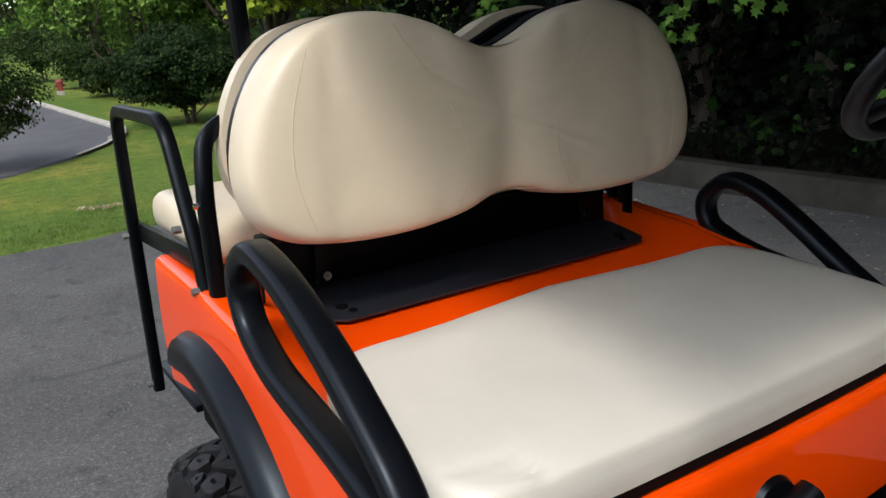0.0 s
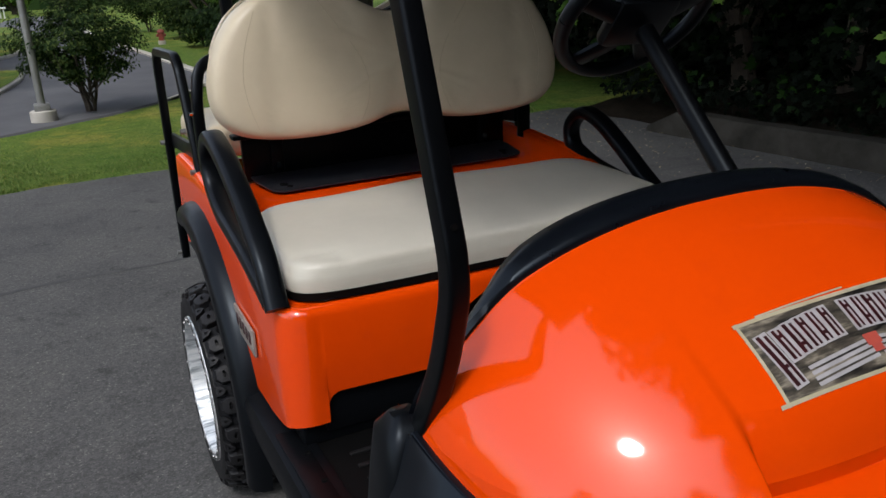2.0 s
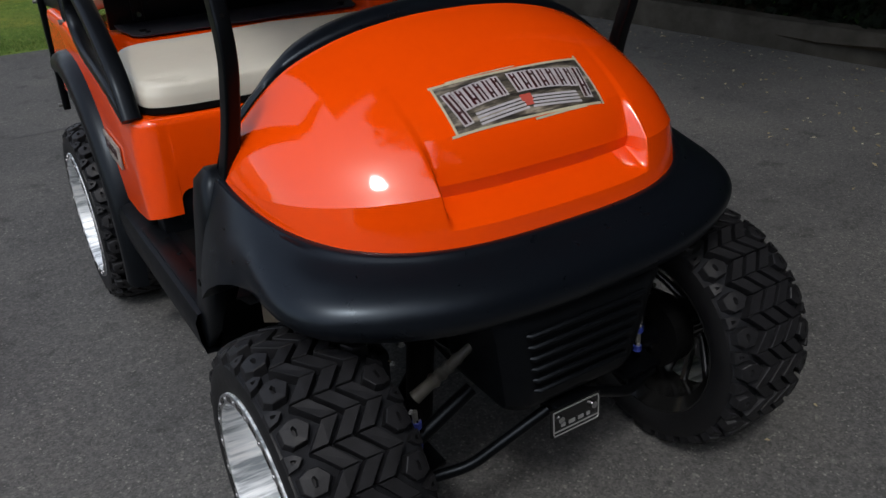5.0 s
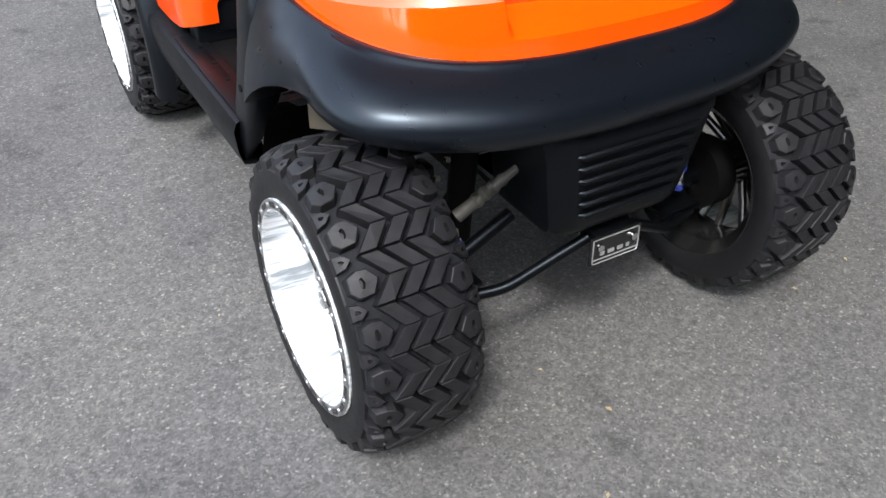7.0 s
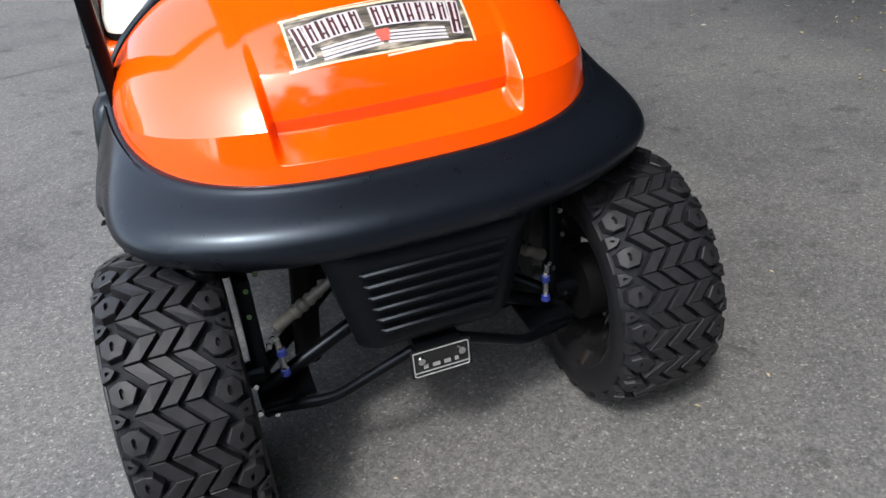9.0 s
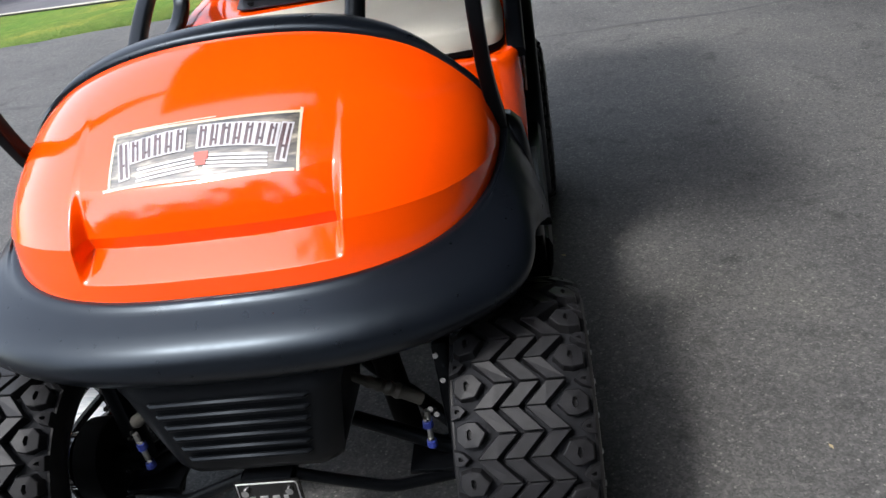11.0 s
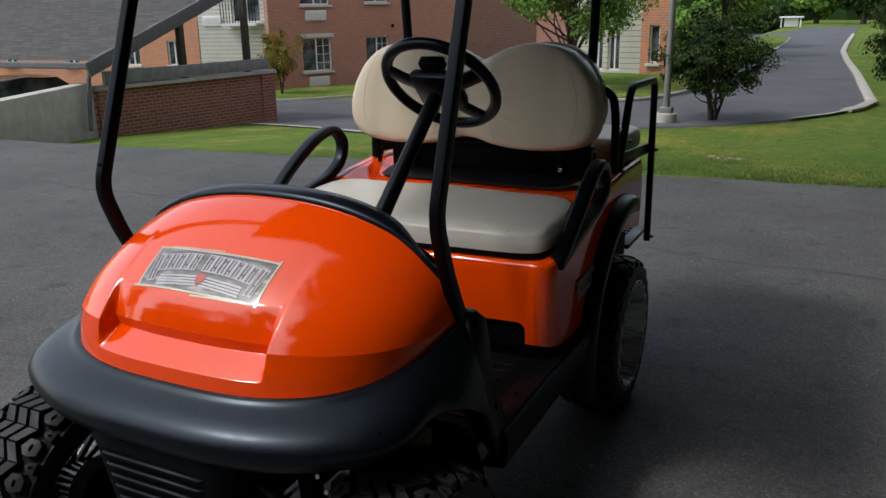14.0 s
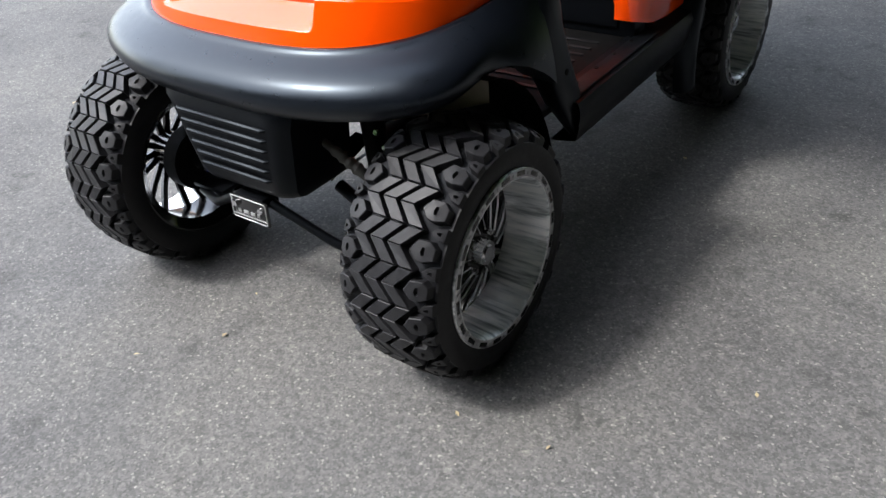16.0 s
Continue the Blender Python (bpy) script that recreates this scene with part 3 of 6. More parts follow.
tree("tree", "broad green tree beside the road", (3.6, 18.5, 0.0), 5.5, (1.9, 1.8), 0.15, 16000, 0.14, M_LEAF_MID, 12, 0.12, 1, 55)
tree("tree", "tall green tree beside the road", (3.3, 25.5, 0.0), 7.5, (2.0, 2.2), 0.15, 14000, 0.19, M_LEAF_MID, 13, 0.15, 1, 55)
tree("tree", "tall dark green tree behind the shrubs", (6.0, 17.0, 0.0), 9.0, (3.0, 2.6), 0.2, 20000, 0.19, M_LEAF_DARK, 14, 0.2, 1, 60)
tree("tree", "tall dark green tree behind the shrubs", (7.2, 23.0, 0.0), 11.0, (3.6, 3.2), 0.3, 14000, 0.24, M_LEAF_MID, 15, 0.2, 1, 60)
tree("tree", "tall green tree far along the road", (4.6, 34.0, 0.0), 10.0, (3.0, 3.5), 0.8, 9000, 0.24, M_LEAF_DARK, 16, 0.2, 1, 60)
tree("tree", "young green tree across the road", (-2.6, 30.5, -0.2), 4.6, (1.9, 1.9), 0.7, 9000, 0.14, M_LEAF_MID, 17, 0.1, 1, 55)
tree("tree", "green tree by the parked cars", (-2.2, 24.6, 0.0), 4.4, (1.5, 1.5), 1.55, 6000, 0.13, M_LEAF_MID, 18, 0.06, 1, 45)
FEATHER = fall(-3.45, 13.6)
tree("tree", "feathery green tree before the building", (-3.45, 13.6, FEATHER), 4.0 - FEATHER, (2.2, 1.6), 0.85 - FEATHER, 24000, 0.085, M_LEAF_MID, 19, 0.07, 1, 75, spread=0.18, cut=0.35)
tree("small_tree", "small tree with rusty leaves by the facade", (-18.15, 24.1, fall(-18.15, 24.1)), 2.9, (1.1, 0.9), 0.5, 4200, 0.11, M_LEAF_RUST, 20, 0.04, 2, 30, cut=0.3)
for k, (x, y, h, w) in enumerate([(3.0, 20.5, 1.5, 1.0), (3.5, 16.6, 1.7, 1.1), (3.2, 24.5, 1.9, 1.3), (2.9, 30.0, 2.2, 1.5)]):
    tree("shrub", "dense green undergrowth beneath the roadside trees", (x, y, 0), h, (w, w), 0.05, 7000, 0.10, M_LEAF_DARK, 200 + k, 0.05, 3, 70, spread=0.25, category="shrub", group="roadside shrubs", cut=0.3)
for k, (x, y, h, w) in enumerate([(-9, 62, 4.6, 3), (-5.0, 68, 4.2, 2.6), (-1.5, 71, 4.0, 2.6), (1.8, 68, 4.6, 2.6), (6, 62, 7, 3.4), (11, 55, 9, 4), (-15, 66, 7, 5), (-6.5, 56, 3.8, 2.6), (12, 40, 12, 4.5), (11, 30, 12, 4.5)]):
    tree("tree", "distant green tree at the edge of the woods", (x, y, fall(x, y) - 0.1), h, (w, w * 0.8), 0.4, 5500, 0.42, M_LEAF_DARK if k % 2 else M_LEAF_MID, 40 + k, 0.25, 1, 45, group="distant trees")
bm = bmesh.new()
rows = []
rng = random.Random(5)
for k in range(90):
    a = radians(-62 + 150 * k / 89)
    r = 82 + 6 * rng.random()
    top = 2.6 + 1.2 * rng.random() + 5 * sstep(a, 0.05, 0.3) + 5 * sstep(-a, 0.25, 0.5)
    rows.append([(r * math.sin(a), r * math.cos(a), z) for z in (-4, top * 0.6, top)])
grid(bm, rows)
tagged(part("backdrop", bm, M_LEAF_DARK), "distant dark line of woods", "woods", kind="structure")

# small white shelter where the road ends
hut = thing("shelter", "small white roadside shelter with a flat roof", "shelter", (-2.6, 60, 0))
part("roof", box(bmesh.new(), (0, 0, 0.66), (1.5, 1.2, 0.10), 0.03), M_WHITE, hut)
part("body", box(bmesh.new(), (0, 0, 0.33), (0.85, 0.7, 0.58), 0.02), M_WHITE, hut)
for sx in (-1, 1):
    part("post", box(bmesh.new(), (sx * 0.6, -0.45, 0.31), (0.08, 0.08, 0.62)), M_WHITE, hut)

# hydrant on the grass verge
hyd = thing("fire_hydrant", "small faded red hydrant on the grass verge", "fire hydrant", (2.27, 22.6, 0))
bm = bmesh.new()
lathe(bm, [(0, 0), (0, 0.10), (0.10, 0.10), (0.11, 0.0)], 14)
bmesh.ops.rotate(bm, verts=bm.verts, matrix=Matrix.Rotation(radians(-90), 3, "Y"))
part("collar", bm, M_CONCRETE, hyd)
bm = bmesh.new()
lathe(bm, [(0.1, 0), (0.1, 0.075), (0.30, 0.075), (0.31, 0.095), (0.35, 0.09), (0.39, 0.05), (0.40, 0.0)], 14)
bmesh.ops.rotate(bm, verts=bm.verts, matrix=Matrix.Rotation(radians(-90), 3, "Y"))
part("body", bm, M_REDPAINT, hyd)
for sx in (-1, 1):
    part("outlet", disc(bmesh.new(), (sx * 0.07, 0, 0.24), (sx, 0, 0), 0.04, 0.05, 10), M_REDPAINT, hyd)

# dry leaf patch on the lawn, litter on the drive
rng = np.random.default_rng(21)
n = 70
pts = np.column_stack([rng.normal(0.24, 0.10, n), rng.normal(7.35, 0.05, n), np.full(n, 0.035)])
tagged(leaf_object("dry_leaves", pts, np.tile([0, 0, 1.5], (n, 1)), rng.uniform(0.03, 0.06, n), LEAF_OVAL, rng, M_LITTER), "patch of dry fallen leaves on grass", "leaves", kind="stuff")
n = 850
lx = 4.1 - np.abs(rng.normal(0, 0.75, n))
pts = np.column_stack([lx, rng.uniform(-3.5, 6.6, n), np.full(n, 0.008)])
tagged(leaf_object("leaf_litter", pts, np.tile([0, 0, 2.5], (n, 1)), rng.uniform(0.012, 0.036, n), LEAF_OVAL, rng, M_LITTER), "scattered dry leaves along the kerb", "leaves", kind="stuff")
for x, y, s in ((2.74, 1.31, 0.05), (2.62, 0.74, 0.035), (2.58, 1.28, 0.04), (-0.065, -0.306, 0.022), (-0.701, 0.409, 0.010), (-0.123, -0.135, 0.012), (-1.87, 0.44, 0.035), (0.62, 1.147, 0.022), (-0.21, -0.48, 0.018), (0.624, -0.222, 0.018), (1.17, 0.174, 0.018), (0.848, -0.203, 0.016)):
    ob = leaf_object("fallen_leaf", np.array([[x, y, 0.006]]), np.array([[0, 0, 3.0]]), np.array([s]), LEAF_OVAL, rng, M_LITTER)
    tagged(ob, "single pale dry leaf on asphalt", "leaf", "fallen leaves")

# grass blades along the near lawn
n = 150000
bx = rng.uniform(-9.5, 3.9, n)
ey = np.array([edge_y(v) for v in bx])
by = ey + 0.02 + np.abs(rng.normal(0, 1.1, n))
keep = by < 9.6
bx, by = bx[keep], by[keep]
n = len(bx)
bz = np.array([fall(a, b) for a, b in zip(bx, by)])
clump = 0.5 + 0.5 * np.sin(bx * 9.1 + 2 * np.sin(by * 7.3)) * np.sin(by * 11.7 + bx * 3.1)
hgt = rng.uniform(0.006, 0.020, n) * (0.7 + 1.5 * clump * np.clip(1.3 - (by - np.array([edge_y(v) for v in bx])) * 1.1, 0.2, 1.0))
ang = rng.uniform(0, 2 * math.pi, n)
wd = 0.0035
p0 = np.column_stack([bx - wd * np.cos(ang), by - wd * np.sin(ang), bz - 0.01])
p1 = np.column_stack([bx + wd * np.cos(ang), by + wd * np.sin(ang), bz - 0.01])
p2 = np.column_stack([bx + rng.normal(0, 0.02, n), by + rng.normal(0, 0.02, n), bz + hgt])
me = bpy.data.meshes.new("grass_blades")
me.from_pydata(np.stack([p0, p1, p2], 1).reshape(-1, 3).tolist(), [], np.arange(3 * n).reshape(-1, 3).tolist())
me.materials.append(M_BLADE)
tagged(new("grass_blades", me), "short green grass blades of the lawn", "grass", kind="stuff")

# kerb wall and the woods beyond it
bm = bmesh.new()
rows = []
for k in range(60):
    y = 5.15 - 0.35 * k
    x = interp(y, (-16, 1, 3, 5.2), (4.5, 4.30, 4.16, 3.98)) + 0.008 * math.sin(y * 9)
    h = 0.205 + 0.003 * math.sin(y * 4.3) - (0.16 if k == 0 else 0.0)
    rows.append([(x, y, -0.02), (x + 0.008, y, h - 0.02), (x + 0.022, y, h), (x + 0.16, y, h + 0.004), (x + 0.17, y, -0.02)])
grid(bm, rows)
tagged(part("kerb_wall", bm, M_SHADECONC), "low concrete kerb wall coloured dark for tree shade", "kerb", kind="structure")
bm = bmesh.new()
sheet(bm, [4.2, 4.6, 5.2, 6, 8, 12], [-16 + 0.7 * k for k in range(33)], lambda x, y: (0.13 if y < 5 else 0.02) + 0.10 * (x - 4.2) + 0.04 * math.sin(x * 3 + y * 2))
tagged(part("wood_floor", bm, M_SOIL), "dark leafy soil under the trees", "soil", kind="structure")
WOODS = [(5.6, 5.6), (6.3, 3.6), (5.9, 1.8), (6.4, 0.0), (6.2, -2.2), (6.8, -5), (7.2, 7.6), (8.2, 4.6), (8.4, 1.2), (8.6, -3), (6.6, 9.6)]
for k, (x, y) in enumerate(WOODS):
    tree("maple_tree", "dense maple overhanging the kerb wall, leaves coloured as shaded", (x, y, 0.15), 6.0 + (k % 3), (2.1, 2.0), 0.35 if k > 5 else 0.6, 5000, 0.15, M_LEAF_SHADED, 60 + k, 0.13, 1, 60, LEAF_LOBED, 0.24, group="woods beside the drive", cut=0.3)
# These crowns hang out of view, added to shade the drive from above.
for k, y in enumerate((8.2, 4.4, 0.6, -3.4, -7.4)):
    tree("maple_tree", "leaning maple, its unseen crown added to shade the drive", (5.7, y, 0.2), 9.0, (3.0, 2.5), 2.9, 9000, 0.19, M_LEAF_SHADED, 90 + k, 0.12, 1, 60, LEAF_LOBED, 0.26, group="woods beside the drive", cut=0.2, lean=(-2.7, 0))
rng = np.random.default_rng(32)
for name, label, n, x0, x1, lo, hi, sz in (("thicket", "dense maple undergrowth beyond the kerb wall, coloured as shaded", 30000, 4.75, 6.3, 0.25, 3.6, 0.15), ("thicket", "woodland foliage coloured dark for deep shade", 26000, 6.3, 8.0, 0.1, 6.5, 0.24)):
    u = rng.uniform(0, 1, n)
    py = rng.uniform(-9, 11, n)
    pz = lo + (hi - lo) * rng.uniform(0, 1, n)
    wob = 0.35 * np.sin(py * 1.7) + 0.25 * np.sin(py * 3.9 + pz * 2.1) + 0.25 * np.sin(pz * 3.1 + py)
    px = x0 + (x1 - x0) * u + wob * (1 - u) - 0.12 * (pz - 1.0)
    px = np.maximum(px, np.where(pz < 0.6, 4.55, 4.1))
    tagged(leaf_object(name, np.column_stack([px, py, pz]), np.tile([-0.6, 0, 0.6], (n, 1)), sz * rng.uniform(0.5, 1.15, n), LEAF_LOBED, rng, M_LEAF_SHADED), label, "undergrowth", kind="stuff")
# Higher unseen crowns, added to block sky light over the drive.
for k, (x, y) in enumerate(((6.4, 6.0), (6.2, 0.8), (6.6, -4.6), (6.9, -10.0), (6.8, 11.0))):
    tree("maple_tree", "arching maple, its unseen crown added to block sky light", (x, y, 0.2), 14.0, (4.8, 3.8), 4.4, 15000, 0.42, M_LEAF_SHADED, 120 + k, 0.2, 1, 60, LEAF_LOBED, 0.26, group="woods beside the drive", cut=0.2, lean=(-2.5, 0))
# Unseen trees, set close and tall to darken the nose and its reflections.
for k, (x, y) in enumerate(((-13, -13), (-8, -14), (-3.5, -11.5), (1.0, -11.0), (5.5, -11.0), (-18, -8), (9, -9))):
    tree("tree", "unseen tall tree across the drive, placed to dim the cart's nose", (x, y, 0), 8.5 + (k % 3), (3.0, 2.6), 0.3, 9000, 0.36, M_LEAF_DARK, 140 + k, 0.2, 1, 60, group="trees across the drive", cut=0.2)
# Unseen sheet added to close the gaps and darken the hood's reflections.
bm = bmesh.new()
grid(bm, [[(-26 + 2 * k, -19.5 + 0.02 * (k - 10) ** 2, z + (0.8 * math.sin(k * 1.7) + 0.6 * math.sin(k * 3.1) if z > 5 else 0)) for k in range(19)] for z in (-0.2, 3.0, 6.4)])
tagged(part("backdrop", bm, M_LEAF_DARK), "unseen dark sheet added across the drive to darken reflections", "woods", kind="structure")
# Upright dark sheet, added to stand for the shade between the trees.
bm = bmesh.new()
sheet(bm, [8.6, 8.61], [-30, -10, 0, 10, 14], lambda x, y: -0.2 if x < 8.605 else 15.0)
tagged(part("backdrop_woods", bm, M_SOIL), "dark upright sheet added for the shade inside the woods", "woods", kind="structure")
rng = np.random.default_rng(35)
# Brighter copy of the same leaves: light is put into their colour.
M_LEAF_LIT = leaf_material("lit_maple_foliage", (0.04, 0.10, 0.014), (0.10, 0.21, 0.03), (0.20, 0.33, 0.06))
sprays, n = 46, 1150
top = np.column_stack([4.45 + 0.55 * rng.uniform(size=sprays), rng.uniform(-4.5, 8.5, sprays), rng.uniform(0.9, 3.3, sprays)])
hang = np.column_stack([rng.uniform(-0.25, 0.05, sprays), rng.uniform(-0.35, 0.35, sprays), rng.uniform(-0.55, -0.15, sprays)])
w = rng.integers(0, sprays, n)
f = rng.uniform(0, 1, (n, 1)) ** 0.7
p = top[w] + hang[w] * f + rng.normal(size=(n, 3)) * np.array([0.05, 0.09, 0.06]) * (0.5 + f)
tagged(leaf_object("maple_branches", p, np.tile([-0.9, -0.5, 0.9], (n, 1)), rng.uniform(0.06, 0.14, n), LEAF_LOBED, rng, M_LEAF_LIT), "hanging clusters of green maple leaves coloured as lit", "leaves", kind="stuff")
rng = np.random.default_rng(33)
n = 2600
pts = np.column_stack([4.35 + np.abs(rng.normal(0, 0.35, n)), rng.uniform(-5, 6.4, n), 0.18 + np.abs(rng.normal(0, 0.12, n))])
tagged(leaf_object("ivy", pts, np.tile([-0.5, 0, 0.8], (n, 1)), rng.uniform(0.04, 0.10, n), LEAF_LOBED, rng, M_LEAF_SHADED), "low ivy along the kerb wall", "ivy", kind="stuff")


# ---- buildings ----
def wall_frame(a, b, z):
    """A pose whose x runs from a to b, y points into the building's inside."""
    d = Vector((b[0] - a[0], b[1] - a[1], 0))
    return Matrix.Translation((a[0], a[1], z)) @ Matrix.Rotation(math.atan2(d.y, d.x), 4, "Z"), d.length


def wall_with_openings(name, length, height, holes, material, parent, thick=0.25):
    """A wall in local x, z with rectangular openings right through it. holes: x0, z0, x1, z1."""
    xs = sorted({0, length} | {h[0] for h in holes} | {h[2] for h in holes})
    zs = sorted({0, height} | {h[1] for h in holes} | {h[3] for h in holes})
    bm = bmesh.new()
    for x0, x1 in zip(xs, xs[1:]):
        for z0, z1 in zip(zs, zs[1:]):
            cx, cz = (x0 + x1) / 2, (z0 + z1) / 2
            if any(h[0] < cx < h[2] and h[1] < cz < h[3] for h in holes):
                continue
            box(bm, (cx, thick / 2, cz), (x1 - x0, thick, z1 - z0))
    bmesh.ops.remove_doubles(bm, verts=bm.verts, dist=1e-4)
    return part(name, bm, material, parent, smooth=False)


def window(parent, x0, z0, x1, z1, mull=1, bars=False, lintel=True, sill=True):
    w = new("window")
    w.parent = parent
    w.matrix_basis = Matrix.Translation((x0, 0.10, z0))
    dx, dz = x1 - x0, z1 - z0
    part("pane", box(bmesh.new(), (dx / 2, 0.03, dz / 2), (dx, 0.02, dz)), M_PANE, w, smooth=False)
    bm = bmesh.new()
    f = 0.05
    for c, s in (((dx / 2, 0, f / 2), (dx, 0.05, f)), ((dx / 2, 0, dz - f / 2), (dx, 0.05, f)), ((f / 2, 0, dz / 2), (f, 0.05, dz)), ((dx - f / 2, 0, dz / 2), (f, 0.05, dz))):
        box(bm, c, s)
    for k in range(mull):
        box(bm, (dx * (k + 1) / (mull + 1), 0, dz / 2), (f, 0.045, dz))
    if bars:
        for k in (1, 2, 3):
            box(bm, (dx * 0.75, 0.005, dz * k / 4), (dx * 0.46, 0.03, 0.018))
        box(bm, (dx * 0.75, 0.005, dz / 2), (0.018, 0.03, dz * 0.96))
    part("window_frame", bm, M_WHITE, w, smooth=False)
    if sill:
        part("sill", box(bmesh.new(), (dx / 2, -0.13, -0.05), (dx + 0.12, 0.16, 0.09), 0.01), M_STONE, w)
    if lintel:
        part("lintel", box(bmesh.new(), (dx / 2, -0.107, dz + 0.09), (dx + 0.24, 0.02, 0.16)), M_STONE, w)
    return w


def ac_unit(parent, x0, x1, z0, z1):
    a = part("air_conditioner", box(bmesh.new(), ((x0 + x1) / 2, -0.03, (z0 + z1) / 2), (x1 - x0, 0.08, z1 - z0), 0.01), M_WHITE, parent, "white wall air conditioner grille")
    for k in range(5):
        part("slat", box(bmesh.new(), ((x0 + x1) / 2, -0.075, z0 + (z1 - z0) * (k + 0.7) / 6), (x1 - x0 - 0.06, 0.01, 0.02)), M_STONE, a)


ZB = -2.35
house = thing("apartment_building", "three-storey red brick apartment building with white windows", "building", (-19.64, 25.49, ZB))
m, ln = wall_frame((-19.64, 25.49), (-15.58, 34.95), ZB)
house.matrix_basis = m
floors = (1.47, 4.14, 6.8)
holes = []
for z in floors:
    holes += [(1.50, z, 2.92, z + 1.36), (4.72, z + 0.08, 5.95, z + 1.32)]
wall_with_openings("wall", ln, 9.2, holes, M_BRICK_PLUM, house)
for k, h in enumerate(holes):
    window(house, *h, 1, k % 2 == 0 or k == 1, lintel=k % 2 == 0)
for z in floors:
    ac_unit(house, 1.72, 2.70, z - 0.62, z - 0.22)
for z in floors[:2]:
    part("wall_lamp", box(bmesh.new(), (6.15, -0.06, z + 1.75), (0.10, 0.12, 0.14), 0.02), M_DARK, house)
side = new("wall_side")
side.parent = house
side.matrix_basis = m.inverted() @ wall_frame((-15.58, 34.95), (-14.4, 42.5), ZB)[0]
wall_with_openings("wall", 7.6, 9.2, [], M_BRICK_DARK, side)
part("roof", box(bmesh.new(), (ln / 2, 3.0, 9.35), (ln + 0.6, 7.0, 0.3), 0.05), M_SHINGLE, house)

# cream siding bay with a balcony, and the brick wing beyond it
bay = thing("siding_bay", "cream siding building bay with a black balcony", "building")
m, ln = wall_frame((-23.0, 25.2), (-19.75, 26.1), ZB)
bay.matrix_basis = m
holes = [(1.55, 3.5, 2.75, 5.4), (1.9, 0.9, 2.9, 2.0), (1.55, 6.6, 2.75, 8.2)]
wall_with_openings("wall", ln, 9.2, holes, M_SIDING, bay)
for h in holes:
    window(bay, *h, 1, False, False, False)
ac_unit(bay, 0.25, 1.05, 3.35, 3.75)
ac_unit(bay, 0.25, 1.05, 5.9, 6.3)
part("balcony_floor", box(bmesh.new(), (2.1, -0.35, 3.42), (1.5, 0.7, 0.10)), M_WHITE, bay)
rl = part("balcony_rail", box(bmesh.new(), (2.1, -0.70, 4.52), (1.5, 0.04, 0.04)), M_STEEL, bay, "black balcony rail")
for k in range(13):
    part("baluster", box(bmesh.new(), (1.37 + 0.1216 * k, -0.70, 4.0), (0.025, 0.025, 1.06)), M_STEEL, rl)
wing = thing("brick_wing", "orange brick wing with small white windows", "building")
m, ln = wall_frame((-37.0, 21.4), (-23.05, 25.2), ZB)
wing.matrix_basis = m
holes = []
for z in (1.8, 4.6, 7.2):
    holes += [(x, z, x + 0.62, z + 1.0) for x in (11.1, 13.0, 8.2, 5.2, 2.2)]
wall_with_openings("wall", ln, 9.2, holes, M_BRICK, wing)
for h in holes:
    window(wing, *h, 1, False, False)

# end wing nearer the road: brick corner and siding
end = thing("building_end_wing", "brick and siding end wing of the building", "building")
m, ln = wall_frame((-6.5, 23.94), (-3.55, 23.5), -1.1)
end.matrix_basis = m
H2 = [(1.1, 0.75, 1.5, 2.0), (0.55, 0.75, 0.95, 2.0), (0.9, 3.3, 1.4, 4.5)]
_c = Matrix.Translation((1.2, -1.35, 1.58))
end.matrix_basis = _c @ Matrix.Scale(0.74, 4) @ _c.inverted() @ m
wall_with_openings("siding_wall", 2.15, 6.4, H2, M_SIDING, end)
for h in H2:
    window(end, *h, 1, False, False, False)
bm_h = [(0.26, 1.0, 0.58, 2.1), (0.26, 3.4, 0.58, 4.5)]
corner = new("corner_wall")
corner.parent = end
corner.matrix_basis = Matrix.Translation((2.16, -0.05, 0))
wall_with_openings("brick_wall", 0.82, 6.4, bm_h, M_BRICK, corner)
for h in bm_h:
    window(corner, *h, 0, False, False)
recess = new("recess_wall")
recess.parent = end
recess.matrix_basis = m.inverted() @ wall_frame((-14.4, 42.3), (-6.3, 24.2), -1.6)[0]
wall_with_openings("brick_wall", 19.8, 8.0, [], M_BRICK_DARK, recess)
flank = new("flank_wall")
flank.parent = end
flank.matrix_basis = Matrix.Translation((2.98, 0.21, 0)) @ Matrix.Rotation(radians(119), 4, "Z")
H3 = [(0.7, 1.2, 1.5, 2.4), (3.2, 1.2, 4.0, 2.4), (0.7, 3.8, 1.5, 5.0)]
wall_with_openings("brick_wall", 9.0, 6.4, H3, M_BRICK, flank)
for h in H3:
    window(flank, *h, 1, False, True)

# carport: brick parapet, timber posts and a shingled roof
port = thing("carport", "carport with grey shingled roof and timber posts", "carport")
E0, R0 = Vector((-12.77, 10.76, 0.64)), Vector((-13.25, 17.74, 2.94))
across = Vector((-1, -0.09, 0)) * 11
bm = bmesh.new()
for a, b in ((E0, R0),):
    rows = []
    for k in range(19):
        p = a + (b - a) * k / 18
        rows.append([p + across * f / 10 + Vector((0, 0, 0.02 * (k % 2))) for f in range(11)])
    grid(bm, rows)
bmesh.ops.solidify(bm, geom=bm.faces[:], thickness=0.06)
part("roof", bm, M_SHINGLE, port, "weathered grey shingles")
for a, b in ((E0, R0),):
    bm = bmesh.new()
    d = (b - a)
    tube(bm, [a + Vector((0.05, 0, -0.14)) - d * 0.02, b + Vector((0.05, 0, -0.14))], 0.03, 0.15, 8, 0.8)
    part("rake_board", bm, M_FASCIA, port)
bm = bmesh.new()
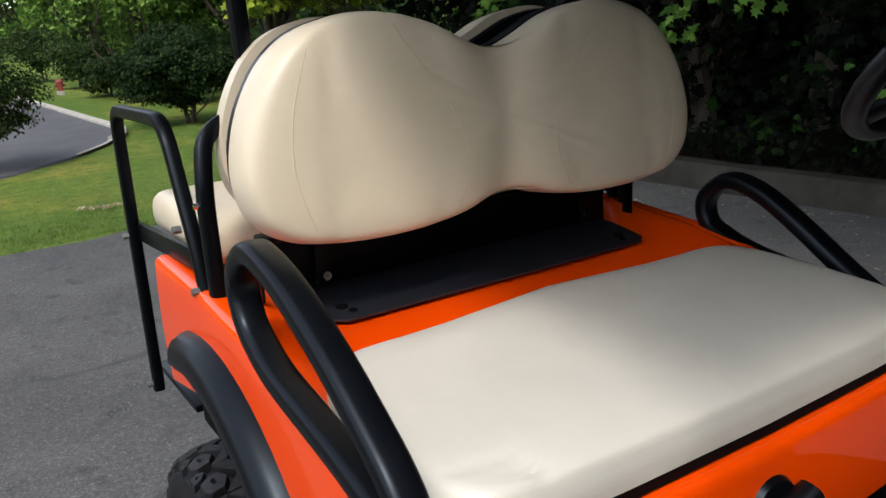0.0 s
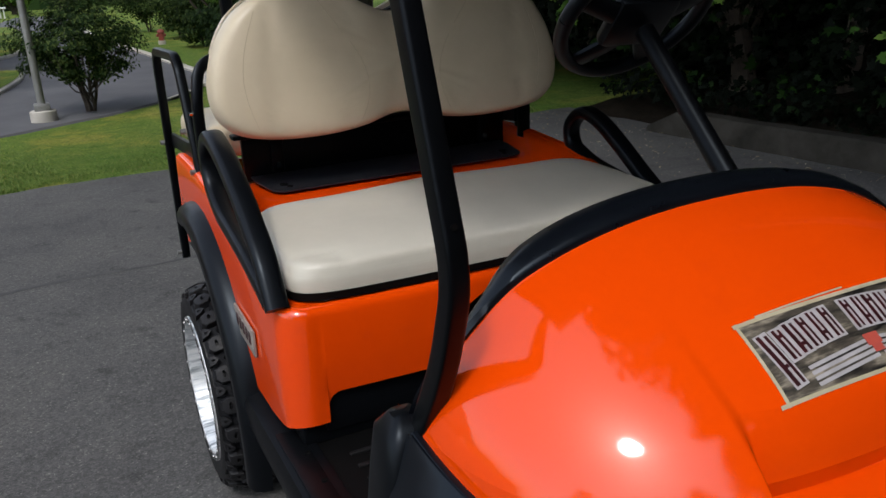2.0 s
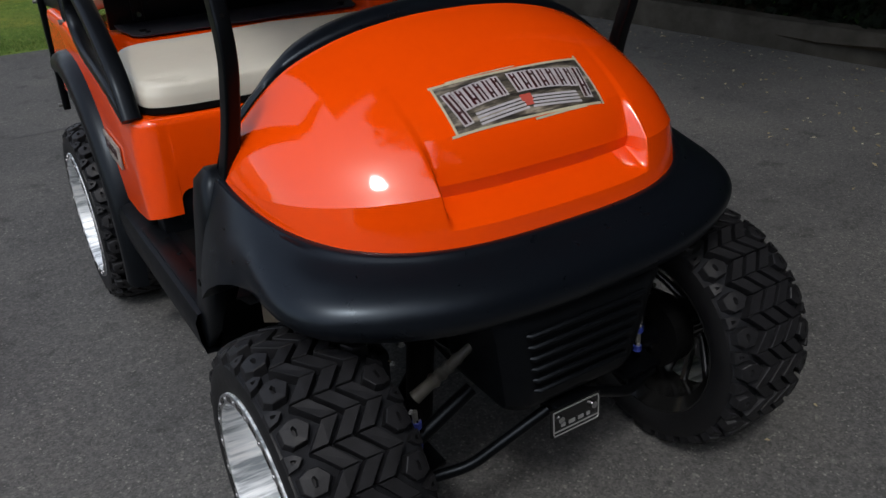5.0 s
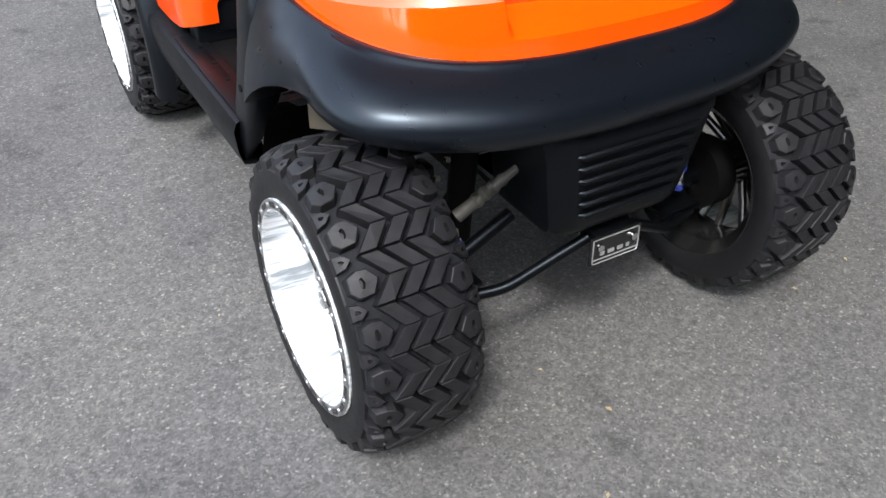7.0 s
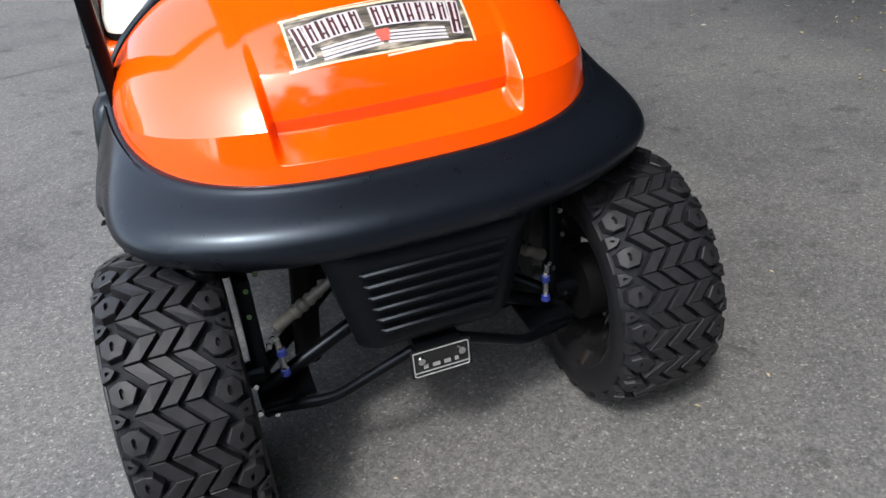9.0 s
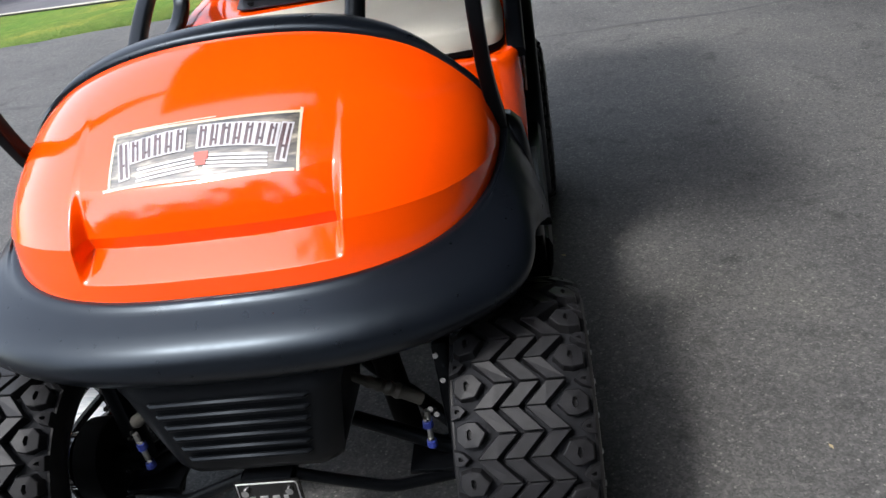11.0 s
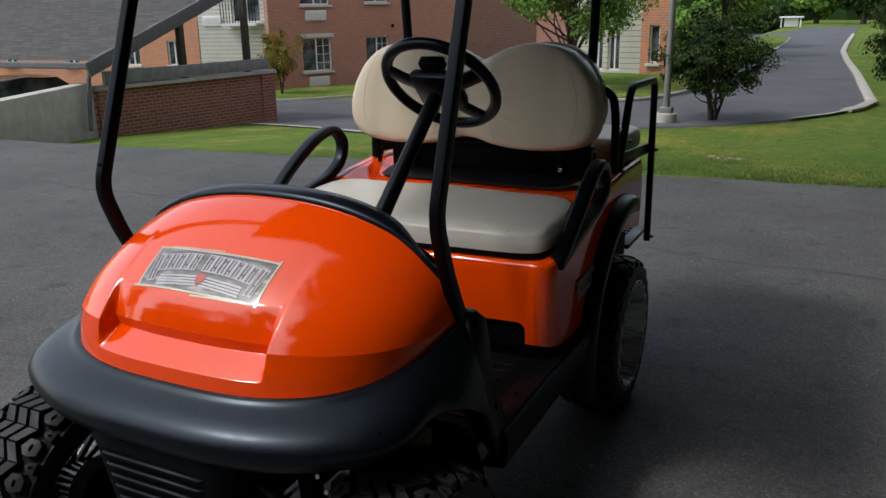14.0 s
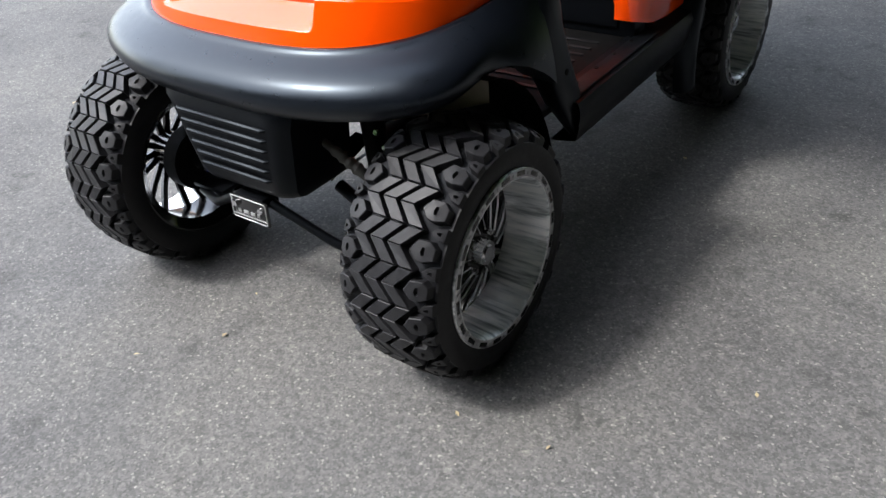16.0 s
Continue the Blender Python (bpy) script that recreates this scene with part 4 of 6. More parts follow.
tube(bm, [E0 + Vector((0.05, -0.06, -0.10)), E0 + across + Vector((0, -0.06, -0.10))], 0.06, 0.07, 8, 0.6)
part("gutter", bm, M_FASCIA, port)
for f, zt in ((0.46, 1.55), (0.86, 2.35)):
    p = Vector((-13.1, 11.2, 0)).lerp(Vector((-12.55, 16.4, 0)), f)
    bm = bmesh.new()
    box(bm, (p.x - 0.12, p.y, (zt - 0.05) / 2), (0.15, 0.15, zt + 0.05), 0.01)
    part("post", bm, M_BARK, port)
bm = bmesh.new()
tube(bm, [(-13.06, 11.3, 0.24), (-12.52, 16.2, 0.24)], 0.05, 0.14, 8, 0.8)
part("rail_beam", bm, M_TIMBER, port)
bm = bmesh.new()
tube(bm, rounded_path([E0 + Vector((0.05, -0.05, -0.15)), E0 + Vector((0.0, -0.1, -0.35)), (-12.8, 10.6, -0.55), (-12.7, 10.5, -0.75)], 0.1), 0.045, sides=10)
part("downspout", bm, M_FASCIA, port)
pw = thing("brick_parapet", "dark red brick parapet wall with concrete cap", "wall", kind="structure")
m, ln = wall_frame((-13.13, 11.1), (-12.53, 16.45), -1.5)
pw.matrix_basis = m
part("brickwork", box(bmesh.new(), (ln / 2, 0.15, 0.73), (ln, 0.28, 1.46)), M_BRICK_DARK, pw, smooth=False)
for x in (0.25, ln - 0.25):
    part("pier", box(bmesh.new(), (x, 0.13, 0.74), (0.45, 0.36, 1.48)), M_BRICK_DARK, pw, smooth=False)
part("cap", box(bmesh.new(), (ln / 2, 0.14, 1.52), (ln + 0.1, 0.42, 0.09), 0.01), M_CONCRETE, pw)
bm = bmesh.new()
m, ln = wall_frame((-11.4, 7.4), (-13.15, 11.05), -1.2)
box(bm, (ln / 2, 0.15, 0.68), (ln, 0.3, 1.36), 0.01)
ob = part("concrete_wall", bm, M_CONCRETE, loc=m)
tagged(ob, "pale weathered concrete retaining wall", "wall", kind="structure")


# parked cars
def car(label, at, turn, color, height=1.45, length=4.4, s=1.0):
    paint = two_tone("car_paint", color, tuple(c * 0.9 for c in color), 5, 0.25, 0.0, Coat_Weight=0.6)
    c = thing("car", label, "car", Matrix.Translation(at) @ Matrix.Rotation(radians(turn), 4, "Z") @ Matrix.Scale(s, 4), "parked cars")
    hl = length / 2
    bm = bmesh.new()
    rows = []
    for f, zt, w in ((-1, 0.62, 0.62), (-0.98, 0.78, 0.78), (-0.85, 0.90, 0.86), (-0.5, 0.96, 0.90), (0, 0.96, 0.91), (0.5, 0.95, 0.90), (0.8, 0.88, 0.87), (0.97, 0.74, 0.76), (1, 0.60, 0.62)):
        rows.append([(f * hl, y * w, z) for y, z in ((-0.92, 0.25), (-1, 0.45), (-1, zt - 0.12), (-0.9, zt), (0, zt + 0.03), (0.9, zt), (1, zt - 0.12), (1, 0.45), (0.92, 0.25))])
    vs = grid(bm, rows)
    bm.faces.new(vs[0])
    bm.faces.new(vs[-1][::-1])
    part("body", bm, paint, c)
    bm = bmesh.new()
    rows = []
    for f, z in ((-0.82, 0.92), (-0.55, height - 0.06), (-0.2, height), (0.15, height - 0.03), (0.48, 0.93)):
        rows.append([(f * hl, y * 0.82, zz) for y, zz in ((-1, 0.90), (-0.80, z), (0, z + 0.02), (0.80, z), (1, 0.90))])
    grid(bm, rows)
    part("cabin_glass", bm, M_PANE, c)
    bm = bmesh.new()
    grid(bm, [[(f * hl, y * 0.67, z) for y in (-1, -0.5, 0, 0.5, 1)] for f, z in ((-0.56, height - 0.035), (-0.2, height + 0.03), (0.15, height + 0.0))])
    bmesh.ops.solidify(bm, geom=bm.faces[:], thickness=0.03)
    part("roof", bm, paint, c)
    for f in (-0.62, 0.62):
        for sy in (-1, 1):
            bm = bmesh.new()
            disc(bm, (f * hl, sy * 0.72, 0.31), (0, sy, 0), 0.31, 0.2, 20)
            wh = part("wheel", bm, M_RUBBER, c)
            part("rim", disc(bmesh.new(), (f * hl, sy * 0.915, 0.31), (0, sy, 0), 0.19, 0.012, 14), M_CHROME, wh)
    return c


car("silver sedan parked beyond the grass island", (-4.75, 60.0, fall(-4.75, 60.0)), 8, (0.45, 0.46, 0.48), 1.4, 4.4, 0.8)
car("dark grey estate car parked behind a sedan", (-4.75, 65.0, fall(-4.75, 65.0)), 8, (0.03, 0.03, 0.04), 1.65, 4.6, 0.85)
car("black car parked by the building corner", (-5.9, 52.0, fall(-5.9, 52.0)), 8, (0.012, 0.012, 0.014), 1.4, 4.4, 0.8)
car("white car parked under the carport", (-15.8, 11.6, -1.1), 85, (0.7, 0.7, 0.7), 1.45, 4.5, 0.9)

from mathutils.bvhtree import BVHTree

# ---- the golf cart: front axle on y = 0, nose towards -y ----
cart = thing("golf_cart", "lifted orange golf cart with cream seats on asphalt", "golf cart")


def spow(v, e):
    return math.copysign(abs(v) ** e, v)


def arch(u):
    """The rear edge of the hood, from side to side."""
    th = u * math.pi / 2
    x = 0.500 * spow(math.sin(th), 2 / 2.25)
    c = max(math.cos(th), 0) ** (2 / 2.25)
    return Vector((x, 0.27 + 0.07 * (1 - c) ** 1.5, 0.83 + 0.275 * c))


def seam(u):
    """The lower edge of the hood, round the nose."""
    th = u * math.pi / 2
    x = 0.508 * spow(math.sin(th), 2 / 2.85)
    d = max(math.cos(th), 0) ** (2 / 2.85)
    y = 0.37 - 0.50 * d
    return Vector((x, y, 0.765 + 0.085 * ((y + 0.13) / 0.5) ** 1.3))


PROF_V = (0, 0.12, 0.24, 0.38, 0.52, 0.64, 0.74, 0.82, 0.9, 1.0)
PROF_H = (1, 0.865, 0.72, 0.54, 0.365, 0.225, 0.125, 0.055, 0.024, 0.0)
PROF_G = (1, 0.955, 0.885, 0.775, 0.650, 0.525, 0.405, 0.30, 0.15, 0.0)


def hermite(v, xs, ys, knee):
    """A smooth curve through the points, broken at the knee."""
    i = min(max(int(np.searchsorted(xs, v)) - 1, 0), len(xs) - 2)

    def slope(j, side):
        if j in (0, len(xs) - 1) or j == knee:
            k = j if (j == 0 or (j == knee and side > 0)) and j < len(xs) - 1 else j - 1
            return (ys[k + 1] - ys[k]) / (xs[k + 1] - xs[k])
        return (ys[j + 1] - ys[j - 1]) / (xs[j + 1] - xs[j - 1])
    d = xs[i + 1] - xs[i]
    t = min(max((v - xs[i]) / d, 0), 1)
    m0, m1 = slope(i, 1) * d, slope(i + 1, -1) * d
    return (2 * t ** 3 - 3 * t * t + 1) * ys[i] + (t ** 3 - 2 * t * t + t) * m0 + (3 * t * t - 2 * t ** 3) * ys[i + 1] + (t ** 3 - t * t) * m1


def hood_point(u, v):
    a, s = arch(u), seam(u)
    h, g = max(hermite(v, PROF_V, PROF_H, 7), 0), hermite(v, PROF_V, PROF_G, 7)
    p = Vector((s.x + (a.x - s.x) * h ** 0.8, s.y + (a.y - s.y) * h, s.z + (a.z - s.z) * g))
    ax = abs(p.x)
    # sunk panel above a ledge, between two upright flanks
    side = 1 - sstep(ax, 0.224 + (p.z - 0.83) * 0.06, 0.244 + (p.z - 0.83) * 0.06)
    if ax < 0.32:
        if 0.796 < p.z < 0.94:
            d = interp(p.z, (0.796, 0.801, 0.841, 0.94), (0.0, 0.0, 0.052, 0.008))
            p.y += d * side
        elif p.z >= 0.94:
            d = interp(p.z, (0.94, 1.05), (0.008, 0.0))
            p.y += d * side
    return p


us = [math.sin(math.pi / 2 * k / 70) * 0.35 + 0.65 * k / 70 for k in range(-70, 71)]
us = sorted(us + [sg * (0.17 + 0.0016 * k) for k in range(100) for sg in (-1, 1)])
vsn = sorted({round(k / 56, 4) for k in range(57)} | {round(0.55 + 0.25 * k / 90, 4) for k in range(91)} | {round(0.80 + 0.18 * k / 90, 4) for k in range(91)})
bm = bmesh.new()
grid(bm, [[hood_point(u, v) for u in us] for v in vsn])
hood = part("hood", bm, M_ORANGE, cart, "glossy orange hood with a recessed front panel")
hood.data.set_sharp_from_angle(angle=radians(16))

# rubber trim over the rear edge of the hood, and the dash behind it
bm = bmesh.new()
rows = []
for k in range(-60, 61):
    u = k / 60
    a = arch(u)
    nrm = Vector((a.x / 0.25, 0, (a.z - 0.80) / 0.076)).normalized()
    w = 1.0 - 0.88 * sstep(abs(u), 0.42, 0.74)
    lap = 0.008 + 0.075 * sstep(abs(u), 0.45, 0.75)
    front = [hood_point(u, lap * f) + nrm * h for f, h in ((1.0, -0.004), (0.97, 0.004), (0.5, 0.009))]
    rows.append(front + [a + Vector((-a.x * 1.1 * dy * sstep(abs(u), 0.2, 0.5), dy * w, 0)) + nrm * dr * (0.3 + 0.7 * w) for dy, dr in ((0.004, 0.014), (0.03, 0.021), (0.06, 0.018), (0.078, 0.004), (0.082, -0.02), (0.075, -0.05))])
grid(bm, rows)
part("hood_trim", bm, M_COWL, cart, "black rubber trim along the hood's rear edge")
bm = bmesh.new()
grid(bm, [[arch(k / 40 * 0.96) * 0.98 + Vector((0, dy, dz)) for k in range(-28, 29)] for dy, dz in ((0.07, 0.0), (0.10, -0.03), (0.12, -0.09), (0.10, -0.2))])
part("dash", bm, M_PLASTIC, cart)

# front cowl: a padded roll under the hood that runs back into the front fenders
ROLL = [(-0.012, 0.0), (0.0, 0.004), (0.010, 0.003), (0.020, -0.006), (0.040, -0.017), (0.062, -0.029), (0.084, -0.046), (0.097, -0.068), (0.097, -0.09), (0.080, -0.118), (0.05, -0.135), (0.01, -0.14), (-0.04, -0.13)]
ROLL = [(p.x, p.y) for p in smooth_path([(o, dz, 0) for o, dz in ROLL], 3)]
bm = bmesh.new()
rows = []
line = [seam(-1 + k / 2000) for k in range(4001)]
run = np.concatenate([[0], np.cumsum([(q - p).length for p, q in zip(line, line[1:])])])
for k in range(201):
    at = run[-1] * k / 200
    s = Vector([float(np.interp(at, run, [p[i] for p in line])) for i in range(3)])
    lo, hi = max(at - 0.02, 0), min(at + 0.02, run[-1])
    t = Vector([float(np.interp(hi, run, [p[i] for p in line]) - np.interp(lo, run, [p[i] for p in line])) for i in range(3)])
    out = Vector((t.y, -t.x, 0)).normalized()
    if s.y > 0.305:
        continue
    b = sstep(s.y, -0.03, 0.18)
    wide = 1 + 0.42 * math.exp(-((s.y - 0.03) / 0.11) ** 2)
    low = interp(s.y, (-0.2, -0.08, -0.02, 0.05, 0.10, 0.15, 0.20, 0.25, 0.28, 0.305, 0.33, 0.38), (0.625, 0.635, 0.66, 0.695, 0.708, 0.70, 0.678, 0.645, 0.62, 0.595, 0.57, 0.53))
    row = []
    for o, dz in ROLL:
        zz = s.z + dz
        f = (s.z + 0.0 - zz) / 0.14
        side_z = s.z + 0.01 - (s.z + 0.01 - low) * max(f, 0) ** 1.0 if dz < 0 else zz
        side_o = interp(f, (-0.1, 0.0, 0.05, 0.25, 0.45, 0.65, 0.86, 1.0), (o * 0.3, 0.012, 0.018, 0.038, 0.056, 0.070, 0.080, 0.084)) if o > 0 else o
        if abs(o + 0.04) < 1e-6:
            side_o, side_z = o + 0.02, low + 0.02
        row.append(Vector((s.x, s.y, 0)) + out * (o * (wide if o > 0 else 1) * (1 - b) + side_o * b) + Vector((0, 0, zz * (1 - b) + side_z * b)))
    rows.append(row)
grid(bm, rows)
part("front_cowl", bm, M_COWL, cart, "satin black moulded front cowl and fenders").data.set_sharp_from_angle(angle=radians(75))

# inner liners behind the cowl
for sx in (-1, 1):
    bm = bmesh.new()
    rows = []
    for k in range(9):
        a = radians(8 + 75 * k / 8)
        rows.append([(sx * w, 0.005 + 0.325 * math.cos(a), 0.30 + 0.40 * math.sin(a)) for w in (0.26, 0.36, 0.46, 0.57)])
    grid(bm, rows)
    bmesh.ops.solidify(bm, geom=bm.faces[:], thickness=0.006)
    part("wheel_liner", bm, M_DARK, cart)
for sx in (-1, 1):
    bm = bmesh.new()
    grid(bm, [[(sx * (0.25 + 0.035 * k), 0.105 + 0.004 * math.sin(k), (0.515 + 0.0125 * k) * (1 - q) + 0.70 * q) for k in range(9)] for q in (0, 0.3, 0.7, 1.0)])
    bmesh.ops.solidify(bm, geom=bm.faces[:], thickness=0.005)
    part("well_panel", bm, M_TAN, cart, "dusty tan inner wheel-well panel")
bm = bmesh.new()
box(bm, (0, 0.22, 0.64), (0.24, 0.46, 0.14), 0.03)
box(bm, (0, 0.55, 0.46), (0.98, 0.34, 0.03), 0.01)
box(bm, (0, 1.0, 0.385), (0.66, 1.3, 0.11), 0.02)
for x in (-0.17, 0.17):
    box(bm, (x, 0.45, 0.42), (0.05, 0.6, 0.06), 0.01)
box(bm, (0, 1.67, 0.30), (0.80, 0.09, 0.09), 0.03)
part("chassis", bm, M_DARK, cart)

# emblem plaque on the hood: lettering stands as plain shapes
GLOSS = dict(Coat_Weight=1.0, Coat_IOR=1.68, Coat_Roughness=0.16)
M_PLQ = Mat("worn_plaque", (0.30, 0.26, 0.2), 0.45, **GLOSS)
M_PLQ.base(M_PLQ.ramp(M_PLQ.noise(14, stretch=(1, 5, 5)), [(0.36, (0.012, 0.011, 0.010)), (0.52, (0.10, 0.085, 0.065)), (0.68, (0.40, 0.35, 0.27))]))
M_PLQ = M_PLQ.m
M_CREAM = two_tone("cream_border", (0.62, 0.55, 0.38), (0.5, 0.43, 0.28), 40, 0.4, 0.0, **GLOSS)
M_LETTER = two_tone("dark_red_print", (0.060, 0.007, 0.010), (0.025, 0.006, 0.008), 50, 0.4, 0.0, **GLOSS)
M_SILVER = two_tone("pale_grey_print", (0.54, 0.52, 0.54), (0.44, 0.42, 0.43), 40, 0.4, 0.0, **GLOSS)
M_REDSPOT = two_tone("red_crest_print", (0.55, 0.09, 0.06), (0.45, 0.08, 0.06), 40, 0.4, 0.0)
EM = Matrix.Translation((0.004, 0.014, 0.982)) @ Euler((radians(33.5), 0, 0)).to_matrix().to_4x4()
hood_tree = BVHTree.FromPolygons([v.co[:] for v in hood.data.vertices], [p.vertices[:] for p in hood.data.polygons])
EM_N = EM.to_3x3() @ Vector((0, 0, 1))


def decal(name, material, pieces, lift, parent, label=""):
    """Thin printed rectangles (x, y, w, h, turn) laid on the curve of the hood."""
    bm = bmesh.new()
    for x, y, w, h, rot in pieces:
        nx, ny = max(1, int(w / 0.012)), max(1, int(h / 0.02))
        c, s = math.cos(radians(rot)), math.sin(radians(rot))
        rows = []
        for j in range(ny + 1):
            row = []
            for i in range(nx + 1):
                a, b = (i / nx - 0.5) * w, (j / ny - 0.5) * h
                q = EM @ Vector((x + a * c - b * s, y + a * s + b * c, 0.2))
                hit = hood_tree.ray_cast(q, -EM_N)[0]
                row.append(hit + EM_N * lift)
            rows.append(row)
        grid(bm, rows)
    return part(name, bm, material, parent, label)


plaque = decal("emblem", M_PLQ, [(0, 0, 0.350, 0.116, 0)], 0.0008, cart, "worn rectangular emblem plaque with cream border")
for x, y, w, h, r in ((0, 0.057, 0.356, 0.0055, 0.4), (-0.01, -0.057, 0.35, 0.005, -0.3), (-0.173, 0, 0.005, 0.118, 0), (0.173, 0.003, 0.005, 0.128, -2), (0.06, -0.062, 0.13, 0.0045, 2), (-0.06, 0.062, 0.16, 0.0025, 1.5)):
    decal("border", M_CREAM, [(x, y, w, h, r)], 0.0016, plaque)


def arc(x):
    return 0.008 + 0.016 * (1 - (x / 0.15) ** 2)


for k in range(15):
    if k == 6:
        continue
    x = -0.148 + 0.0211 * k
    big = 0.074 if k in (0, 14) else 0.044
    y = arc(x) - (0.012 if k in (0, 14) else 0)
    wd = 0.0165 if k in (0, 2, 9, 14) else 0.0135
    decal("letter_backing", M_SILVER, [(x, y, 0.0222, big + 0.005, x * -60)], 0.0022, plaque)
    decal("letter_bar", M_LETTER, [(x - wd * 0.30, y, wd * 0.40, big, x * -60), (x + wd * 0.34, y, wd * 0.30, big * 0.95, x * -60), (x, y + (0.012 if k % 2 else -0.010), wd * 0.5, 0.005, x * -60)], 0.0028, plaque)
for k in range(4):
    decal("banner_line", M_SILVER, [(-0.062, -0.020 - 0.0075 * k, 0.115, 0.0048, 5), (0.062, -0.020 - 0.0075 * k, 0.115, 0.0048, -5)], 0.0022, plaque)
decal("crest", M_REDSPOT, [(0, -0.016, 0.026, 0.016, 0), (0, -0.029, 0.018, 0.010, 0)], 0.0032, plaque)

# grille panel under the cowl
bm = bmesh.new()
rows = []
for z, hw, y in ((0.655, 0.185, -0.10), (0.650, 0.205, -0.17), (0.638, 0.212, -0.198), (0.620, 0.208, -0.205), (0.60, 0.200, -0.203), (0.50, 0.180, -0.195), (0.43, 0.165, -0.187), (0.408, 0.158, -0.175), (0.395, 0.150, -0.15), (0.392, 0.13, 0.0)):
    row = []
    for k in range(-16, 17):
        a = k / 16
        x = hw * math.copysign(min(abs(a) * 1.35, 1), a)
        back = 0.22 * max(abs(a) - 0.74, 0) / 0.26
        rr = 0.02 * sstep(abs(a), 0.55, 0.76)
        row.append((x, y + rr + back * 0.9, z))
    rows.append(row)
grid(bm, rows)
grille = part("grille_panel", bm, M_GRILLE, cart, "black ribbed plastic panel below the cowl")
for k in range(6):
    z = 0.600 - 0.028 * k
    yy = -0.203 + (0.60 - z) * 0.08
    bm = bmesh.new()
    hw = 0.150 - 0.006 * k
    tube(bm, [(-hw, yy + 0.004, z), (-hw + 0.01, yy - 0.004, z), (hw - 0.01, yy - 0.004, z), (hw, yy + 0.004, z)], 0.0062, 0.0062, 8, taper=[0.5, 1, 1, 0.5])
    part("rib", bm, M_GRILLE, grille)

# small plate on its bracket
pl = part("plate", box(bmesh.new(), (0, 0, 0), (0.132, 0.006, 0.066), 0.003), M_GLOSSBLACK, cart, "small black plate with silver edge line", loc=Matrix.Translation((0, -0.178, 0.343)) @ Euler((radians(-3), 0, 0)).to_matrix().to_4x4())
M_LINE = two_tone("silver_line", (0.5, 0.5, 0.5), (0.4, 0.4, 0.4), 50, 0.35, 0.0, metal=0.6)
bm = bmesh.new()
tube(bm, rounded_path([(-0.060, -0.0042, 0.029), (0.060, -0.0042, 0.029), (0.060, -0.0042, -0.029), (-0.060, -0.0042, -0.029), (-0.060, -0.0042, 0.0285)], 0.006, 3), 0.0014, 0.0014, 6)
part("edge_line", bm, M_LINE, pl)
bm = bmesh.new()
box(bm, (0, -0.0042, -0.020), (0.116, 0.002, 0.002))
part("edge_line", bm, M_LINE, pl)
for x, w in ((-0.035, 0.010), (-0.012, 0.016), (0.012, 0.014), (0.032, 0.008)):
    part("print_bar", box(bmesh.new(), (x, -0.0042, -0.008), (w, 0.002, 0.008)), M_LINE, pl)
for sx in (-1, 1):
    part("bolt", disc(bmesh.new(), (sx * 0.044, -0.003, 0.010), (0, -1, 0), 0.008, 0.008, 10), M_CHROME, pl)
part("plate_bracket", box(bmesh.new(), (0, -0.150, 0.365), (0.10, 0.055, 0.03), 0.004), M_STEEL, cart)


# wheels
TYRE_R = 0.291
PITCHES = 44
STEP = 2 * math.pi * TYRE_R / PITCHES


def drum(w, s, r):
    """A point on the tread: across w, along s, at radius r over the crowned carcass."""
    drop = 0.020 * (abs(w) / 0.132) ** 4
    a = s / 0.285
    return ((w, (r - drop) * math.cos(a), (r - drop) * math.sin(a)))


def tread_mesh(name, poly, r0, r1, taper=0.86, pit=None):
    """A raised block over the polygon (across, along); pit (across, along) sinks a slot of that share into its top."""
    bm = bmesh.new()
    cx = sum(p[0] for p in poly) / len(poly)
    cy = sum(p[1] for p in poly) / len(poly)

    def ring(k, r, kw=None):
        return [bm.verts.new(drum(cx + (w - cx) * (kw or k), cy + (s - cy) * k, r)) for w, s in poly]
    rings = [ring(1.0, r0), ring(taper + 0.03, r1 - 0.0015), ring(taper - 0.03, r1)]
    if pit:
        rings += [ring(pit[1], r1, pit[0]), ring(pit[1] * 0.8, r1 - 0.009, pit[0] * 0.7)]
    n = len(poly)
    for a, b in zip(rings, rings[1:]):
        for i in range(n):
            bm.faces.new((a[i], a[(i + 1) % n], b[(i + 1) % n], b[i]))
    bm.faces.new(rings[-1])
    bmesh.ops.recalc_face_normals(bm, faces=bm.faces)
    me = bpy.data.meshes.new(name)
    bm.to_mesh(me)
    bm.free()
    me.materials.append(M_TREAD)
    return me


